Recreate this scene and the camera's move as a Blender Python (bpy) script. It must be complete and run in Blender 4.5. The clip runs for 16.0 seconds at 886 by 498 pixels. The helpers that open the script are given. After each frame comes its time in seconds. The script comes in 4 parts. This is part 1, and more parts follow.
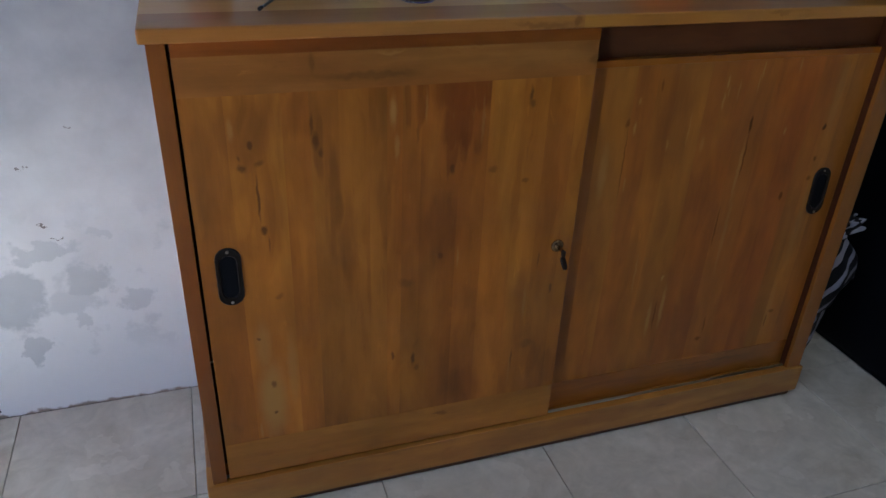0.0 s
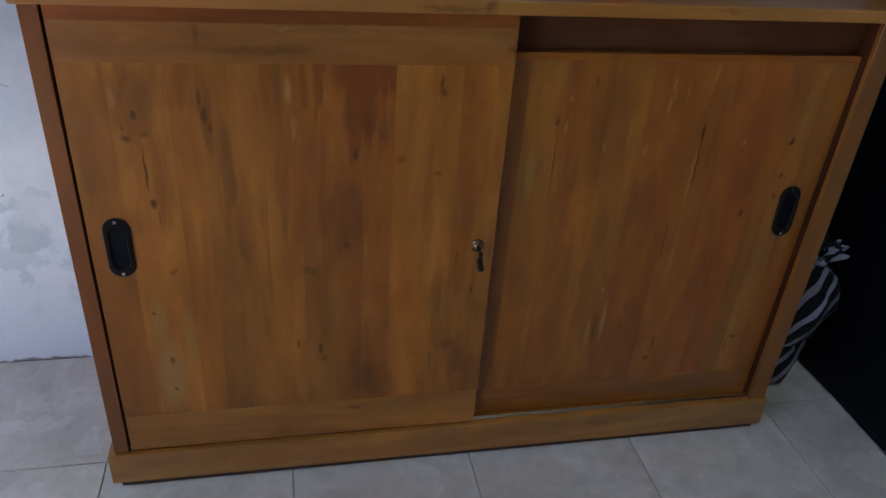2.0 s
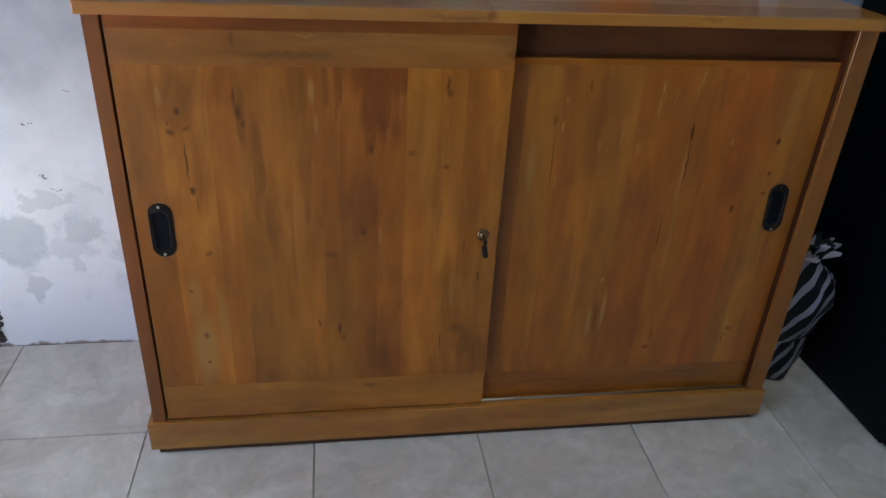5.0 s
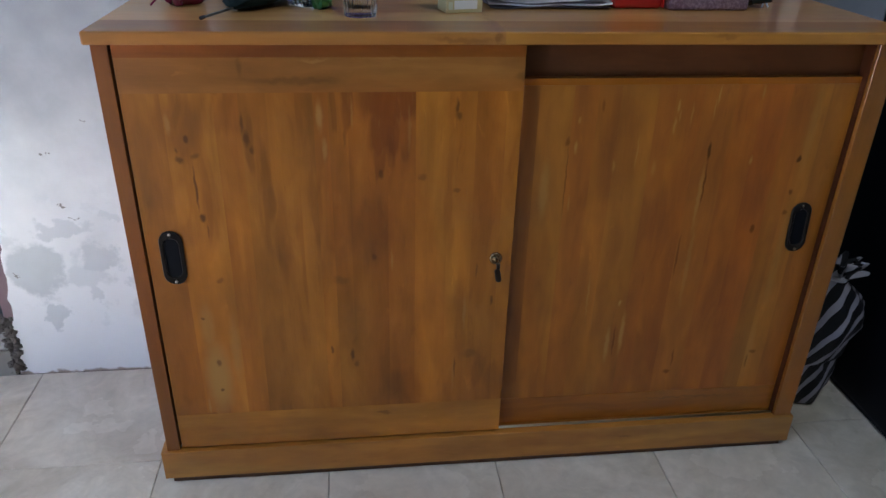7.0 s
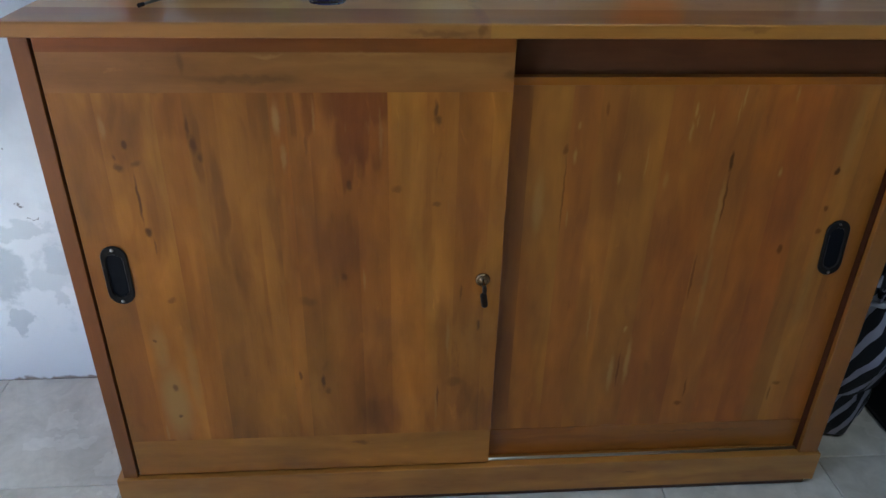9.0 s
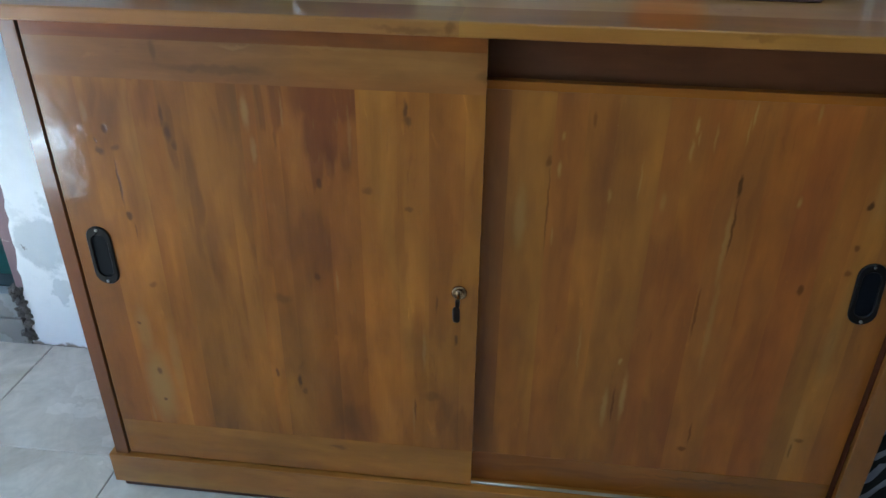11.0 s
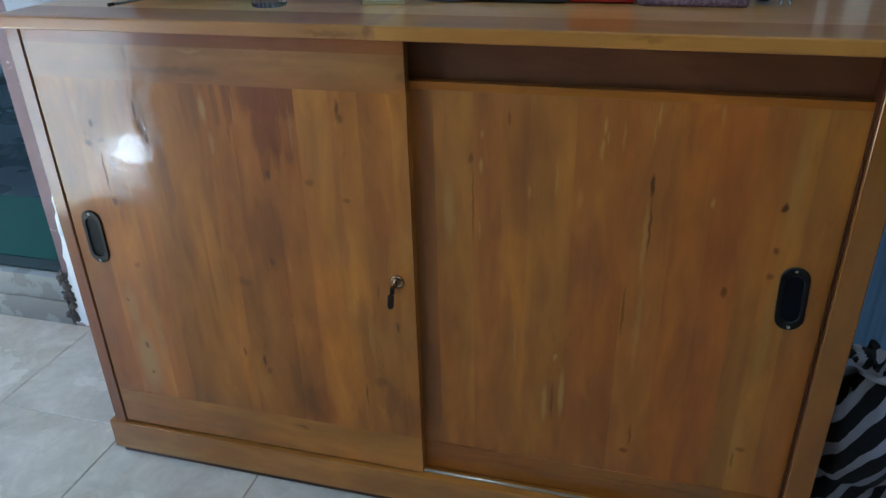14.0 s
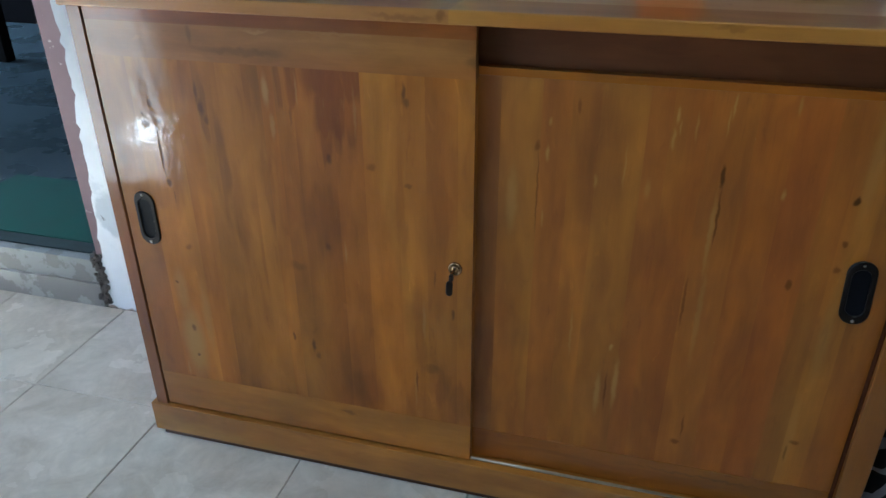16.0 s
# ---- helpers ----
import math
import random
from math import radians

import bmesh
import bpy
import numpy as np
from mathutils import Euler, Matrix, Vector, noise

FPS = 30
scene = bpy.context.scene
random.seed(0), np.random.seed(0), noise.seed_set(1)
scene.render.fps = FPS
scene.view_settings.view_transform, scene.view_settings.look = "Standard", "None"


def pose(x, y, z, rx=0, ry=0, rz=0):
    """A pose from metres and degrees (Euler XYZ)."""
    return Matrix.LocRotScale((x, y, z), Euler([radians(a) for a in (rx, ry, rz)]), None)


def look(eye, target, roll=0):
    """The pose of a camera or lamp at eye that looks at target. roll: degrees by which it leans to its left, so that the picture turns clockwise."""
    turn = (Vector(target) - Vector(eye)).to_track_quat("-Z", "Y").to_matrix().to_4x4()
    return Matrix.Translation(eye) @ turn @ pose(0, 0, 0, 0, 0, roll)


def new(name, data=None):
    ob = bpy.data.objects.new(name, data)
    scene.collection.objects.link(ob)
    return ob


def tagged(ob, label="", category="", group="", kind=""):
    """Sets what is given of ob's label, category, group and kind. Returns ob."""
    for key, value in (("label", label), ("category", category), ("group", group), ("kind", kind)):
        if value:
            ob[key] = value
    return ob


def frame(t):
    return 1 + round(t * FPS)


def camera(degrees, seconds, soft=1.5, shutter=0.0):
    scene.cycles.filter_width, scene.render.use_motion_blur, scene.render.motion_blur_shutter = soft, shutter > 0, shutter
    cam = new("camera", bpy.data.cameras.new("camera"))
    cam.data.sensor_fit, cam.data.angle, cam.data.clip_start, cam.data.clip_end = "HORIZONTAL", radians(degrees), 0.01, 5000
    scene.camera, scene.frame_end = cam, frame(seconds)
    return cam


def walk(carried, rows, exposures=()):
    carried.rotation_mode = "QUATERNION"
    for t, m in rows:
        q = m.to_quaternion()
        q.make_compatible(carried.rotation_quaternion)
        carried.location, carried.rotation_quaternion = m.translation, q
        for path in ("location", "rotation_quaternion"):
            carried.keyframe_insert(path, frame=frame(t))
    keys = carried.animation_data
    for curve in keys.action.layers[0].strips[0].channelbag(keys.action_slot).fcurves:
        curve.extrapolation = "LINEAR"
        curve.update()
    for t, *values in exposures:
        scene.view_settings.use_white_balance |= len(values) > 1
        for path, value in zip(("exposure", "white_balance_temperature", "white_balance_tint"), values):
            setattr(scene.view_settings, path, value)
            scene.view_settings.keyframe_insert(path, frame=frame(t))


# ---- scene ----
cam = camera(61.7, 16.0)
PATH = [
    (0, (0.041, 0.046, 1.073), (0.619, 1.693, 0.097), 2.5),
    (0.5, (0.105, 0.06, 1.058), (0.68, 1.699, 0.067), 3.9),
    (1, (0.171, 0.06, 1.063), (0.693, 1.701, 0.046), 4.0),
    (1.5, (0.233, 0.058, 1.064), (0.672, 1.723, 0.046), 3.5),
    (2, (0.306, 0.034, 1.067), (0.694, 1.713, 0.051), 4.4),
    (2.5, (0.348, 0.007, 1.067), (0.634, 1.704, 0.048), 3.7),
    (3, (0.374, -0.01, 1.068), (0.607, 1.696, 0.05), 2.9),
    (3.5, (0.378, -0.017, 1.064), (0.631, 1.691, 0.056), 2.7),
    (4, (0.36, -0.041, 1.067), (0.629, 1.681, 0.085), 3.5),
    (4.2, (0.344, -0.054, 1.071), (0.641, 1.660, 0.086), 3.9),
    (6.3, (0.329, -0.138, 1.077), (0.576, 1.612, 0.145), 1.7),
    (6.5, (0.338, -0.133, 1.075), (0.572, 1.619, 0.14), 1.7),
    (7, (0.361, -0.087, 1.071), (0.58, 1.676, 0.153), 1.5),
    (7.5, (0.403, -0.057, 1.062), (0.569, 1.693, 0.109), 1.3),
    (8, (0.428, -0.04, 1.055), (0.59, 1.704, 0.09), 1.6),
    (8.5, (0.443, 0.017, 1.06), (0.596, 1.76, 0.091), 0.2),
    (8.7, (0.443, 0.044, 1.066), (0.610, 1.777, 0.081), 1.0),
    (11, (0.671, 0.129, 1.048), (0.473, 1.862, 0.069), 0.7),
    (11.5, (0.675, 0.139, 1.034), (0.528, 1.871, 0.045), -1.0),
    (12, (0.745, 0.165, 1.031), (0.481, 1.881, 0.038), 0.4),
    (12.5, (0.842, 0.159, 1.036), (0.431, 1.848, 0.046), 0.4),
    (13, (0.9, 0.14, 1.033), (0.418, 1.805, 0.036), -0.2),
    (13.5, (0.926, 0.117, 1.031), (0.457, 1.81, 0.074), -1.1),
    (14, (0.933, 0.095, 1.034), (0.447, 1.805, 0.119), -1.5),
    (14.5, (0.922, 0.083, 1.034), (0.341, 1.782, 0.154), -1.7),
    (15, (0.892, 0.079, 1.042), (0.328, 1.768, 0.129), -0.9),
    (15.5, (0.863, 0.068, 1.032), (0.327, 1.759, 0.108), -0.8),
    (16, (0.843, 0.07, 1.028), (0.365, 1.772, 0.092), -0.3),
]
walk(cam, [(t, look(eye, target, roll)) for t, eye, target, roll in PATH], exposures=[(0.0, 2.82, 6250, 9), (1.5, 2.72, 5800, 9), (2.5, 3.05, 5950, 9), (4.0, 3.25, 6050, 7), (6.5, 3.3, 6450, 8), (8.5, 3.22, 6000, 4), (11.0, 3.40, 5500, -6), (12.5, 3.40, 5500, -6), (14.0, 3.46, 5600, -5), (16.0, 3.43, 5900, -3)])

# ---- world, sun and daylight ----
world = bpy.data.worlds.new("sky")
scene.world = world
world.use_nodes = True
sky = world.node_tree.nodes.new("ShaderNodeTexSky")
sky.sky_type, sky.sun_disc = "NISHITA", False
TO_SUN = Vector((-0.25, -0.25, 1.0)).normalized()
sky.sun_elevation = math.asin(TO_SUN.z)
sky.sun_rotation = math.atan2(TO_SUN.x, TO_SUN.y)
world.node_tree.links.new(sky.outputs[0], world.node_tree.nodes["Background"].inputs[0])
world.node_tree.nodes["Background"].inputs[1].default_value = 0.12

sun = new("sun", bpy.data.lights.new("sun", "SUN"))
sun.data.energy, sun.data.angle, sun.data.color = 5.0, radians(0.53), (0.96, 0.975, 1.0)
sun.matrix_world = look(TO_SUN * 10, (0, 0, 0))

# an unseen roof opening, added so sun falls on the floor left of and behind the camera
CEIL = 2.75
SHIFT = TO_SUN * (CEIL / TO_SUN.z)
PATCH = (-3.90, -0.74, -3.90, -0.11)
EXTRA = (-2.30, -0.82, 1.27)
HOLE = (PATCH[0] + SHIFT.x, PATCH[1] + SHIFT.x, PATCH[2] + SHIFT.y, PATCH[3] + SHIFT.y)
lamp_b = new("window_daylight", bpy.data.lights.new("window_daylight", "AREA"))
lamp_b.data.shape, lamp_b.data.size, lamp_b.data.size_y = "RECTANGLE", 1.2, 1.4
lamp_b.data.energy, lamp_b.data.color = 9.0, (0.55, 0.78, 1.0)
lamp_b.matrix_world = pose(-4.45, 2.9, 1.5, 0, -90, 0)


bulb = new("ceiling_light", bpy.data.lights.new("ceiling_light", "AREA"))
bulb.data.shape, bulb.data.size = "DISK", 0.16
bulb.data.energy, bulb.data.color = 1.0, (0.86, 0.95, 1.0)
bulb.matrix_world = pose(1.15, 0.20, CEIL - 0.062)


# ---- materials ----
def node_mat(name, rough=0.5, spec=0.5, metal=0.0):
    m = bpy.data.materials.new(name)
    m.use_nodes = True
    p = m.node_tree.nodes["Principled BSDF"]
    p.inputs["Roughness"].default_value = rough
    p.inputs["Specular IOR Level"].default_value = spec
    p.inputs["Metallic"].default_value = metal
    return m, m.node_tree, p


class Nodes:
    """Short ways to add and link shader nodes."""

    def __init__(self, tree):
        self.tree = tree

    def put(self, socket, value):
        if isinstance(value, bpy.types.NodeSocket):
            self.tree.links.new(value, socket)
        elif value is not None:
            socket.default_value = value

    def node(self, kind, **props):
        n = self.tree.nodes.new(kind)
        for key, value in props.items():
            setattr(n, key, value)
        return n

    def math(self, op, a, b=None, clamp=False):
        n = self.node("ShaderNodeMath", operation=op, use_clamp=clamp)
        self.put(n.inputs[0], a)
        self.put(n.inputs[1], b)
        return n.outputs[0]

    def vec(self, op, a, b=None):
        n = self.node("ShaderNodeVectorMath", operation=op)
        self.put(n.inputs[0], a)
        self.put(n.inputs[1], b)
        return n.outputs["Value"] if op == "LENGTH" else n.outputs[0]

    def noise(self, vector, scale, detail=4.0, rough=0.55, distortion=0.0):
        n = self.node("ShaderNodeTexNoise")
        self.put(n.inputs["Vector"], vector)
        n.inputs["Scale"].default_value, n.inputs["Detail"].default_value = scale, detail
        n.inputs["Roughness"].default_value, n.inputs["Distortion"].default_value = rough, distortion
        return n.outputs["Fac"]

    def remap(self, value, a, b, c, d, smooth=False):
        n = self.node("ShaderNodeMapRange", interpolation_type="SMOOTHSTEP" if smooth else "LINEAR")
        self.put(n.inputs["Value"], value)
        for i, v in zip(("From Min", "From Max", "To Min", "To Max"), (a, b, c, d)):
            n.inputs[i].default_value = v
        return n.outputs["Result"]

    def mix(self, fac, a, b, blend="MIX"):
        n = self.node("ShaderNodeMix", data_type="RGBA", blend_type=blend)
        self.put(n.inputs[0], fac)
        for sock, v in ((n.inputs[6], a), (n.inputs[7], b)):
            self.put(sock, (*v, 1.0) if isinstance(v, tuple) and len(v) == 3 else v)
        return n.outputs[2]

    def grey(self, value):
        n = self.node("ShaderNodeCombineColor")
        for i in range(3):
            self.put(n.inputs[i], value)
        return n.outputs[0]

    def bump(self, height, strength, dist=0.001):
        n = self.node("ShaderNodeBump")
        n.inputs["Strength"].default_value, n.inputs["Distance"].default_value = strength, dist
        self.put(n.inputs["Height"], height)
        return n.outputs[0]

    def place(self):
        return self.node("ShaderNodeNewGeometry").outputs["Position"]

    def chance(self):
        return self.node("ShaderNodeObjectInfo").outputs["Random"]

    def tone(self):
        return self.node("ShaderNodeObjectInfo").outputs["Color"]


def spots(k, where, marks, inner):
    """The strongest of some soft oval marks (x, z, half width, half height, strength) on an upright board."""
    total = None
    for x, z, rx, rz, strength in marks:
        d = k.vec("LENGTH", k.vec("MULTIPLY", k.vec("SUBTRACT", where, (x, 0, z)), (1 / rx, 0, 1 / rz)))
        f = k.remap(d, inner, 1.0, strength, 0.0, True)
        total = f if total is None else k.math("MAXIMUM", total, f)
    return total


def wood(name, along="z", rough=0.24, dark=(), pale=(), red=(), worn=0.0, life=1.0, wave=0.10, coat=1.0, burnt=(), edge=9.0, light=(0.38, 0.185, 0.045)):
    """Varnished tropical hardwood; the object's colour sets a board's tone."""
    m, tree, p = node_mat(name, 0.55, 0.20)
    k = Nodes(tree)
    pos = k.place()
    off = k.node("ShaderNodeCombineXYZ")
    for i, f in enumerate((7.0, 3.0, 5.0)):
        k.put(off.inputs[i], k.math("MULTIPLY", k.chance(), f))
    shifted = k.vec("ADD", pos, off.outputs[0])
    wide = {"z": (1, 1, 0.18), "x": (0.15, 1, 1), "y": (1, 0.18, 1)}[along]
    stretched = k.vec("MULTIPLY", shifted, wide)
    across = k.vec("MULTIPLY", pos, wide)
    bands = k.noise(stretched, 26, 2, 0.45, 0.8)
    figure = k.noise(across, 13, 3, 0.5, 0.9)
    broad = k.noise(across, 6, 2, 0.5, 0.8)
    pores = k.noise(k.vec("MULTIPLY", shifted, tuple(0.03 if w < 1 else 1.0 for w in wide)), 420, 2, 0.6)
    col = k.mix(1.0, k.mix(1.0, k.tone(), (1.15, 1.09, 0.985), "MULTIPLY"), k.grey(k.remap(bands, 0.25, 0.75, 1 - 0.05 * life, 1 + 0.05 * life)), "MULTIPLY")
    col = k.mix(1.0, col, k.grey(k.remap(figure, 0.28, 0.72, 1 - 0.17 * life, 1 + 0.17 * life)), "MULTIPLY")
    col = k.mix(1.0, col, k.grey(k.remap(pores, 0.35, 0.65, 0.97, 1.02)), "MULTIPLY")
    mottle = k.noise(k.vec("MULTIPLY", pos, tuple(0.35 if w < 1 else 1.0 for w in wide)), 17, 4, 0.55, 0.5)
    col = k.mix(1.0, col, k.grey(k.remap(mottle, 0.3, 0.7, 1 - 0.15 * life, 1 + 0.15 * life)), "MULTIPLY")
    blotch = k.noise(k.vec("MULTIPLY", pos, tuple(0.38 if w < 1 else 1.0 for w in wide)), 48, 3, 0.55, 0.3)
    col = k.mix(1.0, col, k.grey(k.remap(blotch, 0.3, 0.7, 1 - 0.05 * life, 1 + 0.05 * life)), "MULTIPLY")
    fleck = k.noise(k.vec("MULTIPLY", pos, tuple(0.22 if w < 1 else 1.0 for w in wide)), 74, 4, 0.62, 0.6)
    patch = k.noise(k.vec("ADD", pos, (3.1, 0.0, 1.7)), 7, 3, 0.5)
    flecks = k.math("MULTIPLY", k.remap(fleck, 0.60, 0.74, 0.0, 0.30 * life, True), k.remap(patch, 0.40, 0.60, 0.25, 1.0, True))
    col = k.mix(flecks, col, k.mix(1.0, col, (0.50, 0.42, 0.40), "MULTIPLY"))
    flame = k.math("MULTIPLY", k.remap(fleck, 0.38, 0.26, 0.0, 0.55 * life, True), k.remap(patch, 0.55, 0.42, 0.2, 1.0, True))
    col = k.mix(flame, col, k.mix(1.0, col, (1.45, 1.5, 1.6), "MULTIPLY"))
    sway = k.noise(k.vec("MULTIPLY", pos, tuple(0.5 if w < 1 else 1.0 for w in wide)), 9, 2, 0.5)
    drift = k.node("ShaderNodeCombineXYZ")
    for i, w in enumerate(wide):
        k.put(drift.inputs[i], k.math("MULTIPLY", sway, 0.0 if w < 1 else 0.09))
    tongue = k.noise(k.vec("MULTIPLY", k.vec("ADD", shifted, drift.outputs[0]), tuple(0.11 if w < 1 else 1.0 for w in wide)), 27, 2, 0.45, 0.5)
    col = k.mix(k.remap(tongue, 0.50, 0.66, 0.0, 0.46 * life, True), col, k.mix(1.0, col, (0.70, 0.63, 0.58), "MULTIPLY"))
    col = k.mix(k.remap(tongue, 0.48, 0.32, 0.0, 0.44 * life, True), col, k.mix(1.0, col, (1.22, 1.28, 1.35), "MULTIPLY"))
    warm = k.mix(1.0, col, (1.04, 0.90, 0.72), "MULTIPLY")
    col = k.mix(k.remap(broad, 0.40, 0.62, 0.0, 1.0, True), col, warm)
    wob = k.node("ShaderNodeTexNoise")
    k.put(wob.inputs["Vector"], across)
    wob.inputs["Scale"].default_value, wob.inputs["Detail"].default_value = 60, 2
    fine = k.node("ShaderNodeTexNoise")
    k.put(fine.inputs["Vector"], pos)
    fine.inputs["Scale"].default_value, fine.inputs["Detail"].default_value = 60, 4
    half = (0.5, 0.5, 0.5)
    wobble = k.vec("ADD", pos, k.vec("MULTIPLY", k.vec("SUBTRACT", fine.outputs["Color"], half), (0.006, 0, 0.018)))
    streaky = k.vec("ADD", pos, k.vec("MULTIPLY", k.vec("SUBTRACT", wob.outputs["Color"], half), (0.030, 0, 0.085)))
    if red:
        col = k.mix(spots(k, streaky, red, 0.45), col, k.mix(1.0, col, (0.52, 0.43, 0.45), "MULTIPLY"))
    if burnt:
        axis = k.node("ShaderNodeSeparateXYZ")
        k.put(axis.inputs[0], pos)
        licks = k.vec("ADD", pos, k.vec("MULTIPLY", k.vec("SUBTRACT", wob.outputs["Color"], half), (0.012, 0, 0.11)))
        inside = k.remap(axis.outputs[0], edge - 0.001, edge + 0.001, 1.0, 0.0, True)
        col = k.mix(k.math("MULTIPLY", spots(k, licks, burnt, 0.62), inside), col, k.mix(1.0, col, (0.60, 0.48, 0.46), "MULTIPLY"))
    if pale:
        col = k.mix(spots(k, wobble, pale, 0.2), col, light)
    if dark:
        knot = spots(k, wobble, dark, 0.28)
        col = k.mix(knot, col, (0.062, 0.018, 0.003))
        k.put(p.inputs["Coat Weight"], k.remap(knot, 0.1, 0.7, coat, 0.35 * coat))
    if worn:
        scratch = k.noise(k.vec("MULTIPLY", pos, (1, 1, 0.10)), 230, 2, 0.5)
        where = k.noise(pos, 9, 3, 0.6)
        col = k.mix(k.math("MULTIPLY", k.remap(scratch, 0.63, 0.72, 0.0, worn), k.remap(where, 0.48, 0.62, 0.0, 1.0)), col, (0.33, 0.165, 0.042))
    k.put(p.inputs["Base Color"], col)
    ripple = k.noise(pos, 26, 3, 0.5)
    first = k.bump(ripple, wave, 0.004)
    n = k.node("ShaderNodeBump")
    n.inputs["Strength"].default_value, n.inputs["Distance"].default_value = 0.10, 0.0006
    relief = k.math("ADD", k.math("MULTIPLY", bands, 0.5), k.math("MULTIPLY", pores, 0.25))
    if dark:
        relief = k.math("SUBTRACT", relief, k.math("MULTIPLY", knot, 2.5))
    k.put(n.inputs["Height"], relief)
    k.put(n.inputs["Normal"], first)
    k.put(p.inputs["Normal"], n.outputs[0])
    k.put(p.inputs["Coat Normal"], n.outputs[0])
    if not dark:
        p.inputs["Coat Weight"].default_value = coat
    p.inputs["Coat IOR"].default_value = 1.47
    k.put(p.inputs["Coat Roughness"], k.remap(k.noise(pos, 18, 3), 0.1, 0.9, rough - 0.05, rough + 0.06))
    return m


def plain(name, colour, rough=0.5, metal=0.0, spec=0.5, vary=0.12, scale=40.0, relief=0.15):
    """A surface of one material with slight stains and fine relief."""
    m, tree, p = node_mat(name, rough, spec, metal)
    k = Nodes(tree)
    pos = k.place()
    big, small = k.noise(pos, scale * 0.15, 4), k.noise(pos, scale * 4, 3)
    f = k.math("ADD", k.math("MULTIPLY", big, 0.7), k.math("MULTIPLY", small, 0.3))
    col = k.mix(1.0, colour, k.grey(k.remap(f, 0.3, 0.7, 1 - vary, 1 + vary)), "MULTIPLY")
    k.put(p.inputs["Base Color"], col)
    k.put(p.inputs["Roughness"], k.remap(big, 0.3, 0.7, max(rough - 0.08, 0.02), min(rough + 0.08, 1)))
    if relief:
        k.put(p.inputs["Normal"], k.bump(small, relief, 0.001))
    return m


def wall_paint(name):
    """Old bluish paint above, flaked to grey plaster in islands, with white near the floor; the fade with height is
    painted light.
    """
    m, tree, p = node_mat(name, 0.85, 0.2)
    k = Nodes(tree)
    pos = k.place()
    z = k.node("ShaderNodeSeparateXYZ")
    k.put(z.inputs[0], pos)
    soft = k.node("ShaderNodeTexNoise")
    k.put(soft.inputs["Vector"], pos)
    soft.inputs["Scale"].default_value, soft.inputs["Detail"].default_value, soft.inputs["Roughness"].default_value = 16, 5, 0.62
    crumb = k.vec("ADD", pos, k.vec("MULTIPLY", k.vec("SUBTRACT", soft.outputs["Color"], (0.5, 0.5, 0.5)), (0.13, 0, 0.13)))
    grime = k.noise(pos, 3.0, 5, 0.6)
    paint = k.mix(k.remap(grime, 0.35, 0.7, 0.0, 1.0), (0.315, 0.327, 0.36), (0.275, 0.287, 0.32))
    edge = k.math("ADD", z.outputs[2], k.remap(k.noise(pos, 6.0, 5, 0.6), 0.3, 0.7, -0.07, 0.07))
    # the smooth fade to darker paint with height puts light falloff into colour
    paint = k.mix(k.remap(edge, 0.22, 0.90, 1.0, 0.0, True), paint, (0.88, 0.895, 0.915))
    plaster = k.mix(k.noise(pos, 24, 5), (0.56, 0.59, 0.615), (0.68, 0.71, 0.735))
    flake = k.math("MAXIMUM", spots(k, crumb, ISLANDS, 0.66), k.math("MULTIPLY", k.remap(k.noise(pos, 11, 6, 0.6), 0.53, 0.60, 0.0, 0.5), k.remap(edge, 0.10, 0.22, 0.0, 1.0)))
    flake = k.math("MULTIPLY", flake, k.remap(z.outputs[2], 0.40, 0.52, 1.0, 0.0, True))
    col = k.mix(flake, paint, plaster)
    low = k.remap(k.math("ADD", z.outputs[2], k.remap(k.noise(pos, 35, 5), 0.3, 0.7, -0.006, 0.010)), 0.003, 0.009, 0.85, 0.0)
    col = k.mix(low, col, (0.27, 0.19, 0.14))
    col = k.mix(spots(k, crumb, NICKS, 0.5), col, (0.14, 0.12, 0.11))
    k.put(p.inputs["Base Color"], col)
    rough_h = k.math("SUBTRACT", k.math("MULTIPLY", k.noise(pos, 60, 6), 0.4), k.math("MULTIPLY", flake, 0.8))
    k.put(p.inputs["Normal"], k.bump(rough_h, 0.5, 0.0015))
    return m


ISLANDS = [(-0.340, 0.270, 0.062, 0.085, 1.0), (-0.200, 0.300, 0.055, 0.042, 0.85), (-0.270, 0.370, 0.060, 0.022, 0.7), (-0.325, 0.160, 0.024, 0.040, 0.8), (-0.130, 0.235, 0.040, 0.035, 0.6), (-0.230, 0.225, 0.018, 0.020, 0.5), (-0.170, 0.385, 0.035, 0.016, 0.5)]
NICKS = [(-0.275, 0.540, 0.006, 0.004, 0.8), (-0.258, 0.435, 0.007, 0.004, 0.8), (-0.254, 0.402, 0.005, 0.004, 0.8), (-0.372, 0.262, 0.008, 0.003, 0.7), (-0.18, 0.615, 0.004, 0.003, 0.6)]


